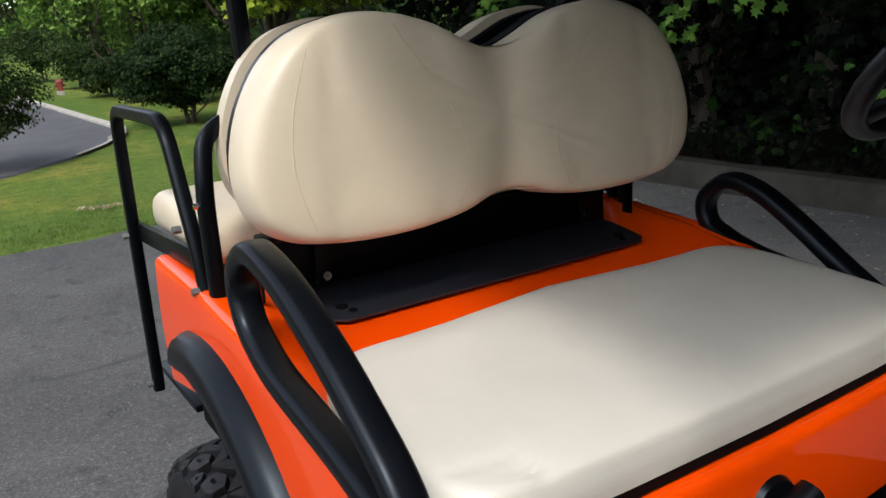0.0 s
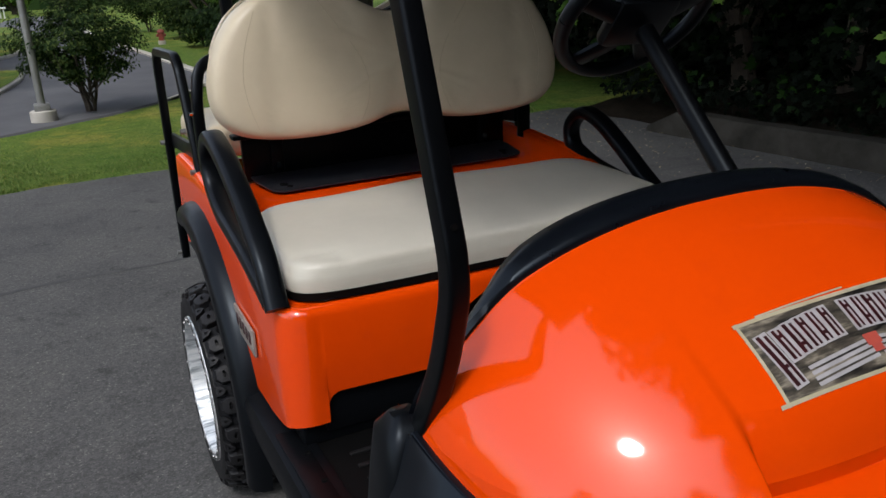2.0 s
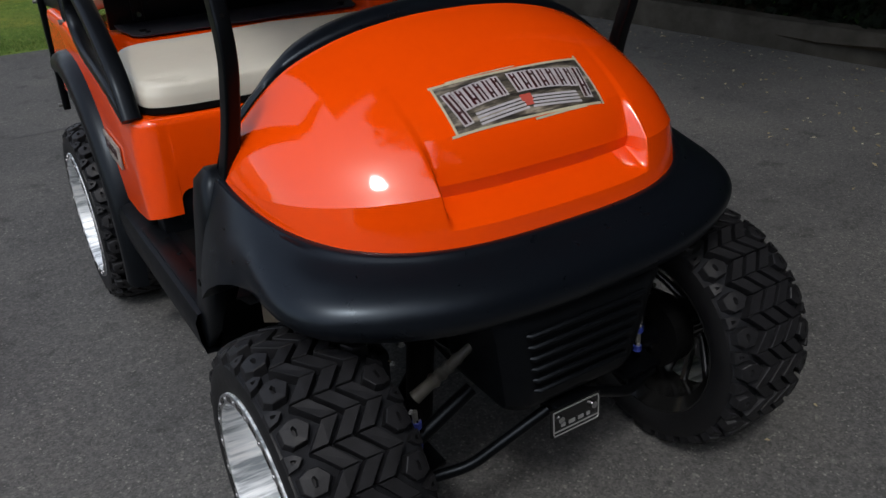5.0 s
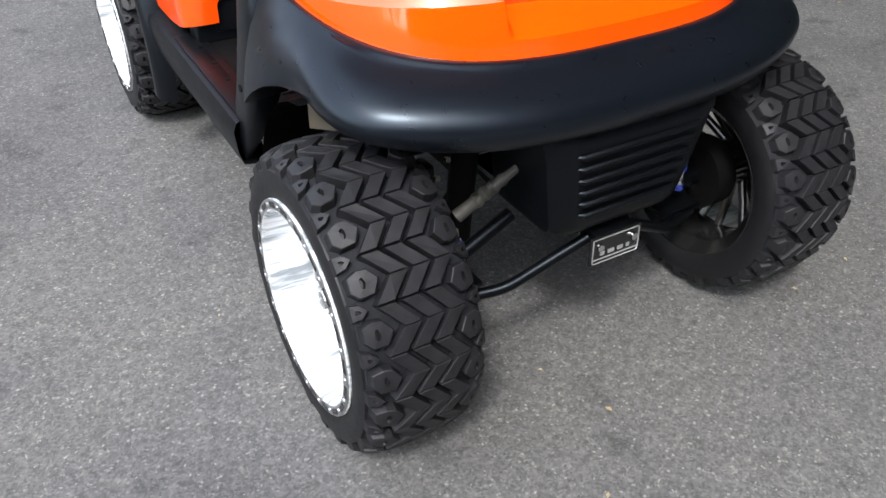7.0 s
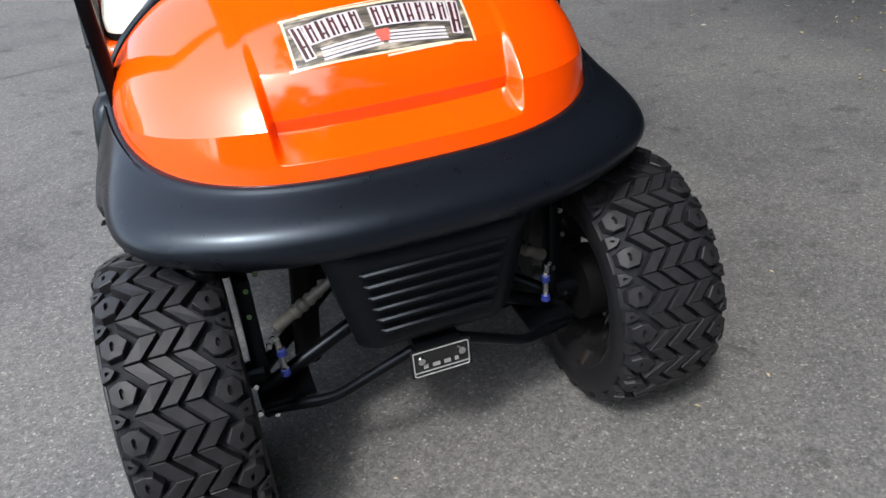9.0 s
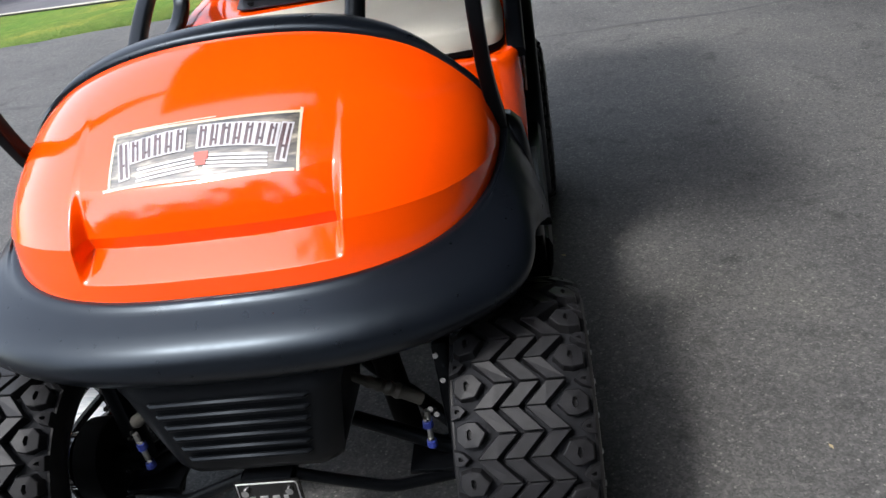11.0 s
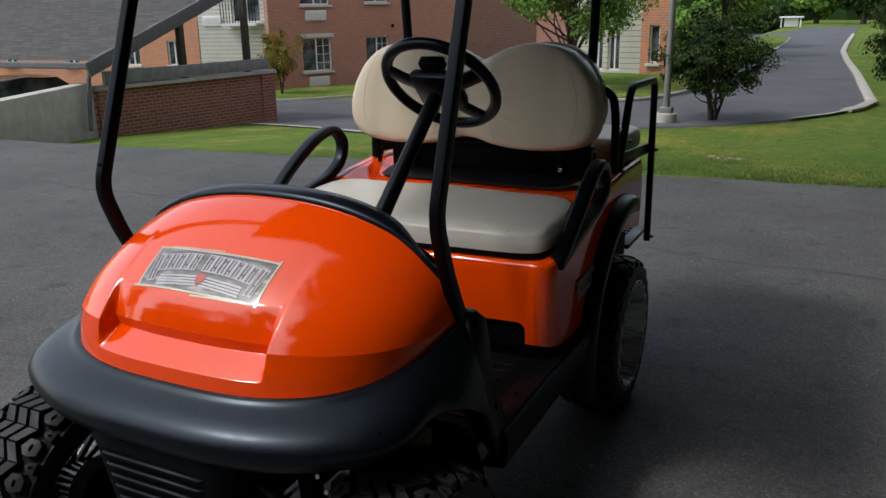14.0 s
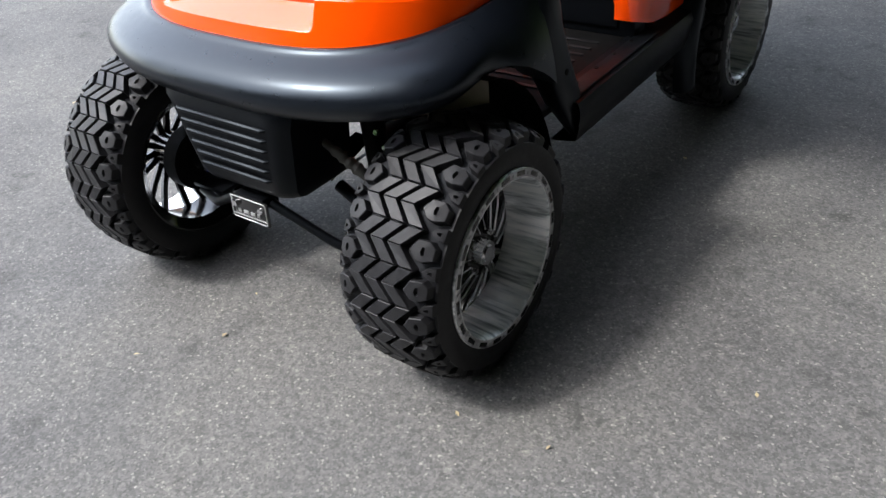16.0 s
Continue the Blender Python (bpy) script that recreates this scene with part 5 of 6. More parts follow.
def build_wheel():
    """A wheel with its outer face towards +x, axle at the origin."""
    w = new("wheel")
    bm = bmesh.new()
    lathe(bm, [(-0.131, 0.252), (-0.118, 0.260), (-0.07, 0.2685), (0, 0.2695), (0.07, 0.2685), (0.118, 0.260), (0.131, 0.252), (0.10, 0.22), (-0.10, 0.22)], 72)
    part("tread_base", bm, M_GROOVE, w, "dusty grey tread grooves")
    bm = bmesh.new()
    lathe(bm, [(-0.128, 0.196), (-0.136, 0.215), (-0.138, 0.24), (-0.133, 0.2535), (-0.129, 0.2545), (-0.11, 0.24), (0.11, 0.24), (0.129, 0.2545), (0.133, 0.2535), (0.138, 0.24), (0.136, 0.215), (0.128, 0.196), (0.118, 0.192), (-0.118, 0.192)], 72)
    part("tyre", bm, M_RUBBER, w, "black off-road tyre sidewall")
    H, D = 0.258, TYRE_R
    meshes = []
    for c in (-0.048, 0.0, 0.048):
        # two slanted bars by turns make a zigzag that runs round the tyre
        for sl, s0 in ((1, 0.001), (-1, STEP + 0.001)):
            x0, x1, s1 = c - 0.0215 * sl, c + 0.0215 * sl, s0 + STEP - 0.002
            bar = [(x0 - 0.0178, s0), (x0 + 0.0178, s0), (x1 + 0.0178, s1), (x1 - 0.0178, s1)]
            meshes.append((tread_mesh("tread_bar", bar, H, D, 0.945), 2, 0))
    for sg in (-1, 1):
        lug = [(0.0625, 0.002), (0.080, -0.0235), (0.112, -0.0255), (0.1265, -0.012), (0.126, 0.016), (0.102, 0.0245), (0.082, 0.0225)]
        wedge = [(0.099, 0.0), (0.114, -0.0135), (0.1345, -0.0165), (0.1345, 0.0165), (0.114, 0.0125)]
        off = 0.0 if sg > 0 else 1.0
        meshes.append((tread_mesh("shoulder_lug", [(sg * a, sg * b) for a, b in lug], H - 0.004, D - 0.001, 0.84, (0.16, 0.36)), 2, off))
        meshes.append((tread_mesh("shoulder_wedge", [(sg * a, sg * b) for a, b in wedge], H - 0.010, D - 0.004, 0.82, (0.30, 0.24)), 2, off + 1.0))
    for me, every, off in meshes:
        for k in range(0, PITCHES, every):
            ob = new(me.name.split(".")[0], me)
            ob.parent = w
            ob.matrix_basis = Matrix.Rotation((k + off) * STEP / 0.285 * (0.285 / TYRE_R), 4, "X")
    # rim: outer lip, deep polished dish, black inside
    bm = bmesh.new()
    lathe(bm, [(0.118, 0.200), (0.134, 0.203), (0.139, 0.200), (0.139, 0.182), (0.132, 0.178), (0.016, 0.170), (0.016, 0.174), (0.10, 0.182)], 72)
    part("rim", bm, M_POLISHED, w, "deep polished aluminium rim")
    bm = bmesh.new()
    lathe(bm, [(0.1385, 0.2025), (0.1400, 0.2005), (0.1402, 0.186), (0.1388, 0.1835)], 72)
    part("rim_lip", bm, M_GUNMETAL, w, "dark machined rim lip")
    for k in range(20):
        bm = bmesh.new()
        a = 2 * math.pi * k / 20
        box(bm, (0.1397, 0.1925 * math.cos(a), 0.1925 * math.sin(a)), (0.003, 0.0125, 0.034), 0.002, Matrix.Rotation(a, 4, "X"), 1)
        part("lip_pocket", bm, M_GLOSSBLACK, w)
        a += math.pi / 20
        part("lip_bolt", disc(bmesh.new(), (0.1392, 0.1925 * math.cos(a), 0.1925 * math.sin(a)), (1, 0, 0), 0.0052, 0.0035, 8, 0.004), M_GUNMETAL, w)
    bm = bmesh.new()
    lathe(bm, [(0.017, 0.178), (0.017, 0.167), (-0.10, 0.166), (-0.128, 0.192), (-0.128, 0.198), (-0.10, 0.178)], 64)
    part("inner_barrel", bm, M_GLOSSBLACK, w, "gloss black inner rim barrel")
    for k in range(8):
        a = 2 * math.pi * k / 8
        bm = bmesh.new()
        for sg in (-1, 1):
            d = sg * 0.16
            p0 = Vector((0.055, 0.048 * math.cos(a + d * 1.2), 0.048 * math.sin(a + d * 1.2)))
            p1 = Vector((0.008, 0.168 * math.cos(a + d), 0.168 * math.sin(a + d)))
            tube(bm, [p0, (p0 + p1) / 2 + Vector((0.004, 0, 0)), p1], 0.009, 0.009, 8, 0.5, up=(1, 0, 0))
        part("spoke", bm, M_GLOSSBLACK, w)
        bm = bmesh.new()
        for sg in (-1, 1):
            d = sg * 0.16
            p0 = Vector((0.0665, 0.052 * math.cos(a + d * 1.2), 0.052 * math.sin(a + d * 1.2)))
            p1 = Vector((0.0190, 0.165 * math.cos(a + d), 0.165 * math.sin(a + d)))
            tube(bm, [p0, (p0 + p1) / 2 + Vector((0.004, 0, 0)), p1], 0.0015, 0.0060, 6, up=(1, 0, 0))
        part("milled_edge", bm, M_CHROME, w)
    bm = bmesh.new()
    disc(bm, (-0.02, 0, 0), (1, 0, 0), 0.060, 0.078, 32, 0.05)
    part("hub", bm, M_GLOSSBLACK, w)
    bm = bmesh.new()
    disc(bm, (0.056, 0, 0), (1, 0, 0), 0.034, 0.026, 24, 0.028)
    disc(bm, (0.082, 0, 0), (1, 0, 0), 0.020, 0.004, 24, 0.018)
    part("centre_cap", bm, M_CHROME, w, "chrome centre cap")
    for k in range(4):
        a = 2 * math.pi * (k + 0.5) / 4
        part("lug_nut", disc(bmesh.new(), (0.054, 0.047 * math.cos(a), 0.047 * math.sin(a)), (1, 0, 0), 0.0095, 0.018, 6, 0.008), M_CHROME, w)
    bm = bmesh.new()
    disc(bm, (-0.11, 0, 0), (1, 0, 0), 0.085, 0.06, 24)
    part("brake_drum", bm, M_DARK, w)
    return w


wheel = build_wheel()
wheel.parent = cart
spots = [(1, 0.0), (1, 1.67), (-1, 0.0), (-1, 1.67)]
for i, (sx, y) in enumerate(spots):
    m = Matrix.Translation((sx * 0.503, y, TYRE_R * 1.042 - 0.003)) @ Matrix.Rotation(0 if sx > 0 else math.pi, 4, "Z") @ Matrix.Rotation(0.37 * i, 4, "X") @ Matrix.Diagonal((0.94, 1.042, 1.042, 1))
    if i == 0:
        wheel.matrix_basis = m
    else:
        copy_thing(wheel, m)

# front suspension
for sx in (-1, 1):
    bm = bmesh.new()
    tube(bm, rounded_path([(sx * 0.05, -0.15, 0.362), (sx * 0.22, -0.11, 0.266), (sx * 0.36, -0.05, 0.236)], 0.03), 0.0125, sides=12)
    part("front_brace", bm, M_STEEL, cart, "black tubular brace")
    bm = bmesh.new()
    for y in (-0.05, 0.14):
        tube(bm, [(sx * 0.14, y + 0.05, 0.36), (sx * 0.36, y * 0.3 + 0.0, 0.262)], 0.017, sides=10)
    box(bm, (sx * 0.31, -0.02, 0.262), (0.12, 0.10, 0.012), 0.003)
    part("control_arm", bm, M_STEEL, cart)
    bm = bmesh.new()
    box(bm, (sx * 0.350, 0.01, 0.36), (0.035, 0.05, 0.36), 0.008)
    disc(bm, (sx * 0.345, 0, 0.30), (sx, 0, 0), 0.03, 0.06, 14)
    part("spindle", bm, M_STEEL, cart)
    bm = bmesh.new()
    disc(bm, (sx * 0.303, -0.05, 0.312), (sx * 0.05, 0.0, 1), 0.006, 0.095, 10)
    link = part("sway_link", bm, M_GALV_DULL, cart)
    for z in (0.314, 0.366):
        part("bushing", disc(bmesh.new(), (sx * 0.304, -0.05, z), (0, 0, 1), 0.011, 0.014, 14, 0.010), M_BLUE, link)
        part("nut", disc(bmesh.new(), (sx * 0.304, -0.05, z + 0.014), (0, 0, 1), 0.008, 0.008, 6), M_CHROME, link)
    bm = bmesh.new()
    boot = [Vector((sx * 0.30, -0.04, 0.43)).lerp(Vector((sx * 0.17, -0.07, 0.53)), k / 16) for k in range(17)]
    tube(bm, boot, 0.013, sides=12, taper=[(1.25 - 0.5 * k / 16) * (1.18 if k % 2 and 3 < k < 13 else 0.88) for k in range(17)])
    part("steering_boot", bm, M_GREY_BOOT, cart)
    bm = bmesh.new()
    tube(bm, [(sx * 0.24, 0.06, 0.26), (sx * 0.20, 0.08, 0.62)], 0.03, sides=14)
    part("shock_absorber", bm, M_DARK, cart)
    for y, z, x in ((-0.035, 0.53, 0.345), (-0.035, 0.47, 0.350), (-0.04, 0.225, 0.375), (-0.045, 0.215, 0.34), (-0.03, 0.56, 0.32), (-0.04, 0.405, 0.315), (-0.04, 0.39, 0.325), (-0.03, 0.29, 0.37)):
        part("bolt", disc(bmesh.new(), (sx * x, y, z), (0, -1, 0.3), 0.0058, 0.010, 8), M_CHROME, cart)
    bm = bmesh.new()
    vs = [bm.verts.new(p) for p in ((sx * 0.182, 0.10, 0.458), (sx * 0.126, 0.10, 0.460), (sx * 0.060, 0.10, 0.405), (sx * 0.02, 0.10, 0.34), (sx * 0.006, 0.10, 0.280), (sx * 0.126, 0.10, 0.400))]
    bm.faces.new(vs)
    bmesh.ops.solidify(bm, geom=bm.faces[:], thickness=0.004)
    part("frame_gusset", bm, M_TAN, cart)

# front struts of the roof, with an elbow down to the floor
for sx in (-0.975, 1):
    bm = bmesh.new()
    if sx > 0:
        pts = [(0.518, 0.335, 0.76), (0.492, 0.272, 0.965), (0.491, 0.225, 1.10), (0.496, 0.51, 1.97)]
    else:
        pts = [(sx * 0.508, 0.355, 0.76), (sx * 0.507, 0.235, 0.965), (sx * 0.508, 0.185, 1.10), (-0.484, 0.495, 1.97)]
    tube(bm, rounded_path(pts, 0.05, 6), 0.0145, 0.0175, 20, 0.72, up=(0, 1, 0.3))
    strut = part("front_strut", bm, M_STEEL, cart, "black steel roof strut with an elbow")
    bm = bmesh.new()
    tube(bm, rounded_path([(sx * 0.500, 0.345, 0.78), (sx * 0.515, 0.40, 0.68), (sx * 0.53, 0.43, 0.50)], 0.05), 0.019, 0.024, 14, 0.5, up=(0, 1, 0.3))
    part("strut_foot", bm, M_STEEL, strut)
    part("bolt", disc(bmesh.new(), (0.491 if sx > 0 else sx * 0.508, 0.228 if sx > 0 else 0.1875, 1.165), (0, -1, 0.2), 0.0045, 0.002, 10), M_DARK, strut)
    part("bolt", disc(bmesh.new(), (sx * 0.528, 0.335, 0.80), (sx, -0.3, 0.2), 0.007, 0.012, 10), M_CHROME, strut)
    # rear posts
    bm = bmesh.new()
    tube(bm, [(sx * 0.40, 1.70, 0.95), (sx * 0.40, 1.74, 1.40), (sx * 0.42, 1.72, 1.97)], 0.017, 0.017, 12, 0.4)
    part("rear_post", bm, M_STEEL, cart, "black steel rear roof post")
# roof panel carried by the posts
bm = bmesh.new()
rows = []
for k in range(13):
    y = 0.30 + 2.0 * k / 12
    e = 0.05 * (abs(k - 6) / 6) ** 4
    rows.append([(0.60 * a, y, 2.01 - 0.05 * abs(a) ** 5 - e) for a in [q / 10 for q in range(-10, 11)]])
grid(bm, rows)
bmesh.ops.solidify(bm, geom=bm.faces[:], thickness=0.025)
part("roof", bm, M_PLASTIC, cart, "black roof panel on four posts")

# steering column and wheel
COL0, COL1 = Vector((0.219, 0.43, 1.02)), Vector((0.236, 0.738, 1.312))
ax = (COL1 - COL0).normalized()
bm = bmesh.new()
tube(bm, [COL0, COL0 + (COL1 - COL0) * 0.55, COL1], 0.021, sides=16, taper=[1.1, 1.0, 1.0])
col = part("steering_column", bm, M_STEEL, cart, "black steering column")
SWM = Matrix.Translation(COL1 + ax * 0.045) @ ax.to_track_quat("Z", "Y").to_matrix().to_4x4()
bm = bmesh.new()
ring = [(0.165 * math.cos(2 * math.pi * k / 48), 0.165 * math.sin(2 * math.pi * k / 48), 0) for k in range(49)]
tube(bm, ring, 0.0165, 0.0165, 12, up=(0, 0, 1))
sw = part("steering_wheel", bm, M_PLASTIC, cart, "black moulded steering wheel", loc=SWM)
for a in (20, 160, 235, 305):
    r = radians(a)
    bm = bmesh.new()
    tube(bm, [(0.04 * math.cos(r), 0.04 * math.sin(r), -0.02), (0.10 * math.cos(r), 0.10 * math.sin(r), -0.012), (0.158 * math.cos(r), 0.158 * math.sin(r), 0)], 0.024, 0.009, 10, 0.3, up=(0, 0, 1))
    part("spoke", bm, M_PLASTIC, sw)
bm = bmesh.new()
box(bm, (0, 0.0, -0.012), (0.15, 0.13, 0.04), 0.018)
part("hub_pad", bm, M_PLASTIC, sw)
bm = bmesh.new()
box(bm, (0, 0.075, 0.01), (0.075, 0.035, 0.03), 0.006)
part("clip_board", bm, M_PLASTIC, sw)

# floor, rockers and the rear body
bm = bmesh.new()
box(bm, (0, 0.60, 0.485), (1.06, 0.62, 0.02), 0.004)
fl = part("floor_mat", bm, M_DARK, cart, "black ribbed floor mat")
for k in range(10):
    part("rib", box(bmesh.new(), (0, 0.36 + 0.05 * k, 0.497), (0.9, 0.012, 0.006), 0.002), M_RUBBER, fl)
for sx in (-1, 1):
    bm = bmesh.new()
    prof = [(0.50, 0.500), (0.555, 0.498), (0.580, 0.490), (0.588, 0.47), (0.584, 0.42), (0.575, 0.385), (0.50, 0.375)]
    ys = (0.43, 0.50, 0.6, 0.8, 1.0, 1.15, 1.29)
    lift = (0.0, 0.0, 0.0, 0.0, 0.0, 0.0, 0.0)
    grid(bm, [[(sx * x, y, z + dz) for x, z in prof] for y, dz in zip(ys, lift)])
    bm.faces.ensure_lookup_table()
    part("rocker_panel", bm, M_GRILLE, cart, "black plastic rocker panel")
    part("sill_strip", box(bmesh.new(), (sx * 0.545, 0.70, 0.5005), (0.05, 0.52, 0.004), 0.0015), M_GRILLE, cart)
    for y in (0.52, 0.63, 0.74, 0.85):
        part("bolt", disc(bmesh.new(), (sx * 0.53, y, 0.502), (0, 0, 1), 0.006, 0.003, 8), M_DARK, cart)
    bm = bmesh.new()
    rows = []
    for z, yc, hy, xo, xi in ((0.392, 0.449, 0.006, 0.566, 0.552), (0.43, 0.452, 0.034, 0.570, 0.535), (0.50, 0.428, 0.054, 0.571, 0.505), (0.60, 0.378, 0.054, 0.571, 0.49), (0.70, 0.345, 0.052, 0.567, 0.482), (0.77, 0.340, 0.052, 0.56, 0.472), (0.825, 0.345, 0.044, 0.55, 0.472), (0.85, 0.345, 0.02, 0.53, 0.49)):
        rows.append([(sx * ((xo + xi) / 2 + (xo - xi) / 2 * spow(math.cos(a), 0.5)), yc + hy * spow(math.sin(a), 0.6), z) for a in [2 * math.pi * q / 24 for q in range(24)]])
    rows.append([(sx * 0.512, 0.345, 0.853)] * 24)
    grid(bm, rows, close_u=True)
    bmesh.ops.remove_doubles(bm, verts=bm.verts, dist=0.0004)
    flange = part("strut_flange", bm, M_PLASTIC, cart, "black moulded flange behind the front fender")
    part("bolt", disc(bmesh.new(), (sx * 0.569, 0.385, 0.59), (sx, 0, 0), 0.008, 0.004, 10), M_DARK, flange)


def skirt(x, y):
    """Lower edge of the body's skin: a cut-out with rounded corners in the front face."""
    if y > 0.90 or abs(x) > 0.468:
        return interp(y, (0.86, 0.95, 1.05, 1.30, 1.37, 1.45, 1.55, 1.64, 1.75, 2.0), (0.553, 0.527, 0.513, 0.510, 0.535, 0.60, 0.665, 0.70, 0.71, 0.66))
    return 0.62 - 0.03 * (1 - math.sqrt(max(1 - (max(abs(x) - 0.438, 0) / 0.03) ** 2, 0)))


def rim_z(y):
    return interp(y, (0.86, 0.95, 1.3, 1.45, 1.70), (0.815, 0.824, 0.90, 0.93, 0.95))


half = [(x, 0.866 - 0.016 * math.cos(x / 0.5 * math.pi / 2)) for x in [0.43 * k / 14 for k in range(14)] + [0.43, 0.438, 0.444, 0.45, 0.456, 0.461, 0.465, 0.4675, 0.4685, 0.478]]
half += [(0.488 + 0.062 * math.cos(a), 0.926 + 0.062 * math.sin(a)) for a in [-math.pi / 2 + math.pi / 2 * k / 12 for k in range(13)]]
half += [(0.55, y) for y in (0.95, 1.0, 1.05, 1.15, 1.22, 1.30, 1.335, 1.37, 1.41, 1.45, 1.5, 1.55, 1.6, 1.64, 1.70, 1.8, 1.9, 2.0)]
outline = [(-x, y) for x, y in half[::-1]] + half[1:]
bm = bmesh.new()
rows = [[] for _ in range(13)]
for k, (x, y) in enumerate(outline):
    a, b = outline[max(k - 1, 0)], outline[min(k + 1, len(outline) - 1)]
    out = Vector((b[1] - a[1], a[0] - b[0])).normalized()
    lo, hi = skirt(x, y), rim_z(y)
    for i in range(9):
        z = lo + (hi - 0.022 - lo) * i / 8
        belly = 0.004 * math.sin(math.pi * i / 8)
        rows[i].append((x + out.x * belly, y + out.y * belly, z))
    for i, (inset, dz) in enumerate(((0.002, -0.012), (0.007, -0.005), (0.016, -0.001), (0.040, -0.004))):
        rows[9 + i].append((x - out.x * inset, y - out.y * inset, hi + dz))
grid(bm, rows)
deck = []
for y in (0.90, 0.93, 0.97, 1.05, 1.15, 1.25, 1.33, 1.40, 1.45, 1.5, 1.6, 1.7, 1.8, 1.9, 2.0):
    mid = interp(y, (0.86, 0.93, 1.3, 1.45, 1.70), (0.805, 0.82, 0.89, 0.902, 0.905))
    deck.append([(x, y, rim_z(y) - 0.006 if abs(x) > 0.45 else mid) for x in (-0.512, -0.47, -0.42, -0.2, 0, 0.2, 0.42, 0.47, 0.512)])
grid(bm, deck)
part("rear_body", bm, M_ORANGE, cart, "glossy orange seat pod and rear body")
bm = bmesh.new()
box(bm, (0, 0.905, 0.58), (0.95, 0.06, 0.12), 0.01)
box(bm, (0, 0.925, 0.53), (1.05, 0.08, 0.075), 0.01)
part("kick_panel", bm, M_PLASTIC, cart)

# direction selector on the front of the seat pod
sel = part("selector_plate", disc(bmesh.new(), (-0.015, 0.853, 0.716), (0, -1, 0), 0.054, 0.014, 24, 0.047), M_PLASTIC, cart, "round black direction selector")
bm = bmesh.new()
tube(bm, [(-0.055, 0.826, 0.700), (-0.015, 0.822, 0.716), (0.035, 0.818, 0.742)], 0.024, 0.020, 12, taper=[0.8, 1.1, 0.85])
part("lever", bm, M_PLASTIC, sel)

# deck tray and the seat-back carrier
bm = bmesh.new()
tr = [(-0.360, 1.452), (0.360, 1.452), (0.385, 1.475), (0.405, 1.58), (0.405, 1.72), (-0.405, 1.72), (-0.405, 1.58), (-0.385, 1.475)]
vs = [bm.verts.new((x, y, 0.910 + (y - 1.435) * 0.06)) for x, y in tr]
f = bm.faces.new(vs)
out = bmesh.ops.extrude_face_region(bm, geom=[f])
bmesh.ops.translate(bm, vec=(0, 0, 0.004), verts=[v for v in out["geom"] if isinstance(v, bmesh.types.BMVert)])
M_TRAY = two_tone("slate_black_tray", (0.016, 0.018, 0.023), (0.011, 0.012, 0.016), 14, 0.42, 0.08, 400, dist=0.0006)
tray = part("deck_tray", bm, M_TRAY, cart, "satin black tray behind the front seat")
for sx in (-1, 1):
    part("hole", disc(bmesh.new(), (sx * 0.345, 1.51, 0.9155), (0, 0, 1), 0.012, 0.006, 12), M_DARK, tray)
    part("hole", disc(bmesh.new(), (sx * 0.335, 1.485, 0.914), (0, 0, 1), 0.008, 0.006, 12), M_DARK, tray)
bm = bmesh.new()
box(bm, (0, 1.64, 0.985), (0.84, 0.02, 0.15), 0.004)
box(bm, (0, 1.61, 1.045), (0.90, 0.05, 0.012), 0.003)
carrier = part("seat_carrier", bm, M_STEEL, cart, "black steel seat-back carrier")
for sx in (-1, 1):
    part("bolt", disc(bmesh.new(), (sx * 0.33, 1.600, 0.954), (0, -1, 0.15), 0.009, 0.008, 12), M_CHROME, carrier)
    part("bracket", box(bmesh.new(), (sx * 0.462, 1.595, 0.985), (0.006, 0.03, 0.10), 0.002), M_STEEL, carrier)
    part("bracket", box(bmesh.new(), (sx * 0.33, 1.606, 0.99), (0.035, 0.014, 0.11), 0.003), M_STEEL, carrier)


# seats
def pad(name, outline, depth, bulge, material, parent, label, origin, rot, n=40, crease=None, crisp=0.3):
    """An upholstered pad: a closed outline (a, b) filled with a puffed face, its edge rolled over."""
    bm = bmesh.new()
    c = Vector((sum(p[0] for p in outline) / len(outline), sum(p[1] for p in outline) / len(outline)))
    levels = [(1.0, -depth, 0), (1.0, -depth * 0.35, 0), (0.992, -depth * 0.12, 0), (0.986, 0.0, 0), (0.978, crisp * 0.8, 1), (0.968, crisp * 1.25, 1), (0.955, 0.18 + crisp * 1.1, 1), (0.935, 0.38 + crisp * 0.75, 1), (0.90, 0.58 + crisp * 0.45, 1), (0.86, 0.71 + crisp * 0.25, 1), (0.83, 0.84, 1), (0.80, 0.87, 1), (0.765, 0.90, 1), (0.73, 0.92, 1), (0.65, 0.955, 1), (0.55, 0.98, 1), (0.45, 0.99, 1), (0.33, 1.0, 1), (0.2, 1.0, 1), (0.03, 1.0, 1)]
    rows = []
    for s, d, puff in levels:
        row = []
        for a, b in outline:
            x, y = c.x + (a - c.x) * s, c.y + (b - c.y) * s
            h = d if not puff else bulge * d
            if puff and crease:
                h -= crease(x, y)
            row.append((x, y, h))
        rows.append(row)
    vs = grid(bm, rows, close_u=True)
    bm.faces.new(vs[-1])
    bm.faces.new(vs[0][::-1])
    return part(name, bm, material, parent, label, loc=Matrix.Translation(origin) @ Euler([radians(r) for r in rot]).to_matrix().to_4x4())


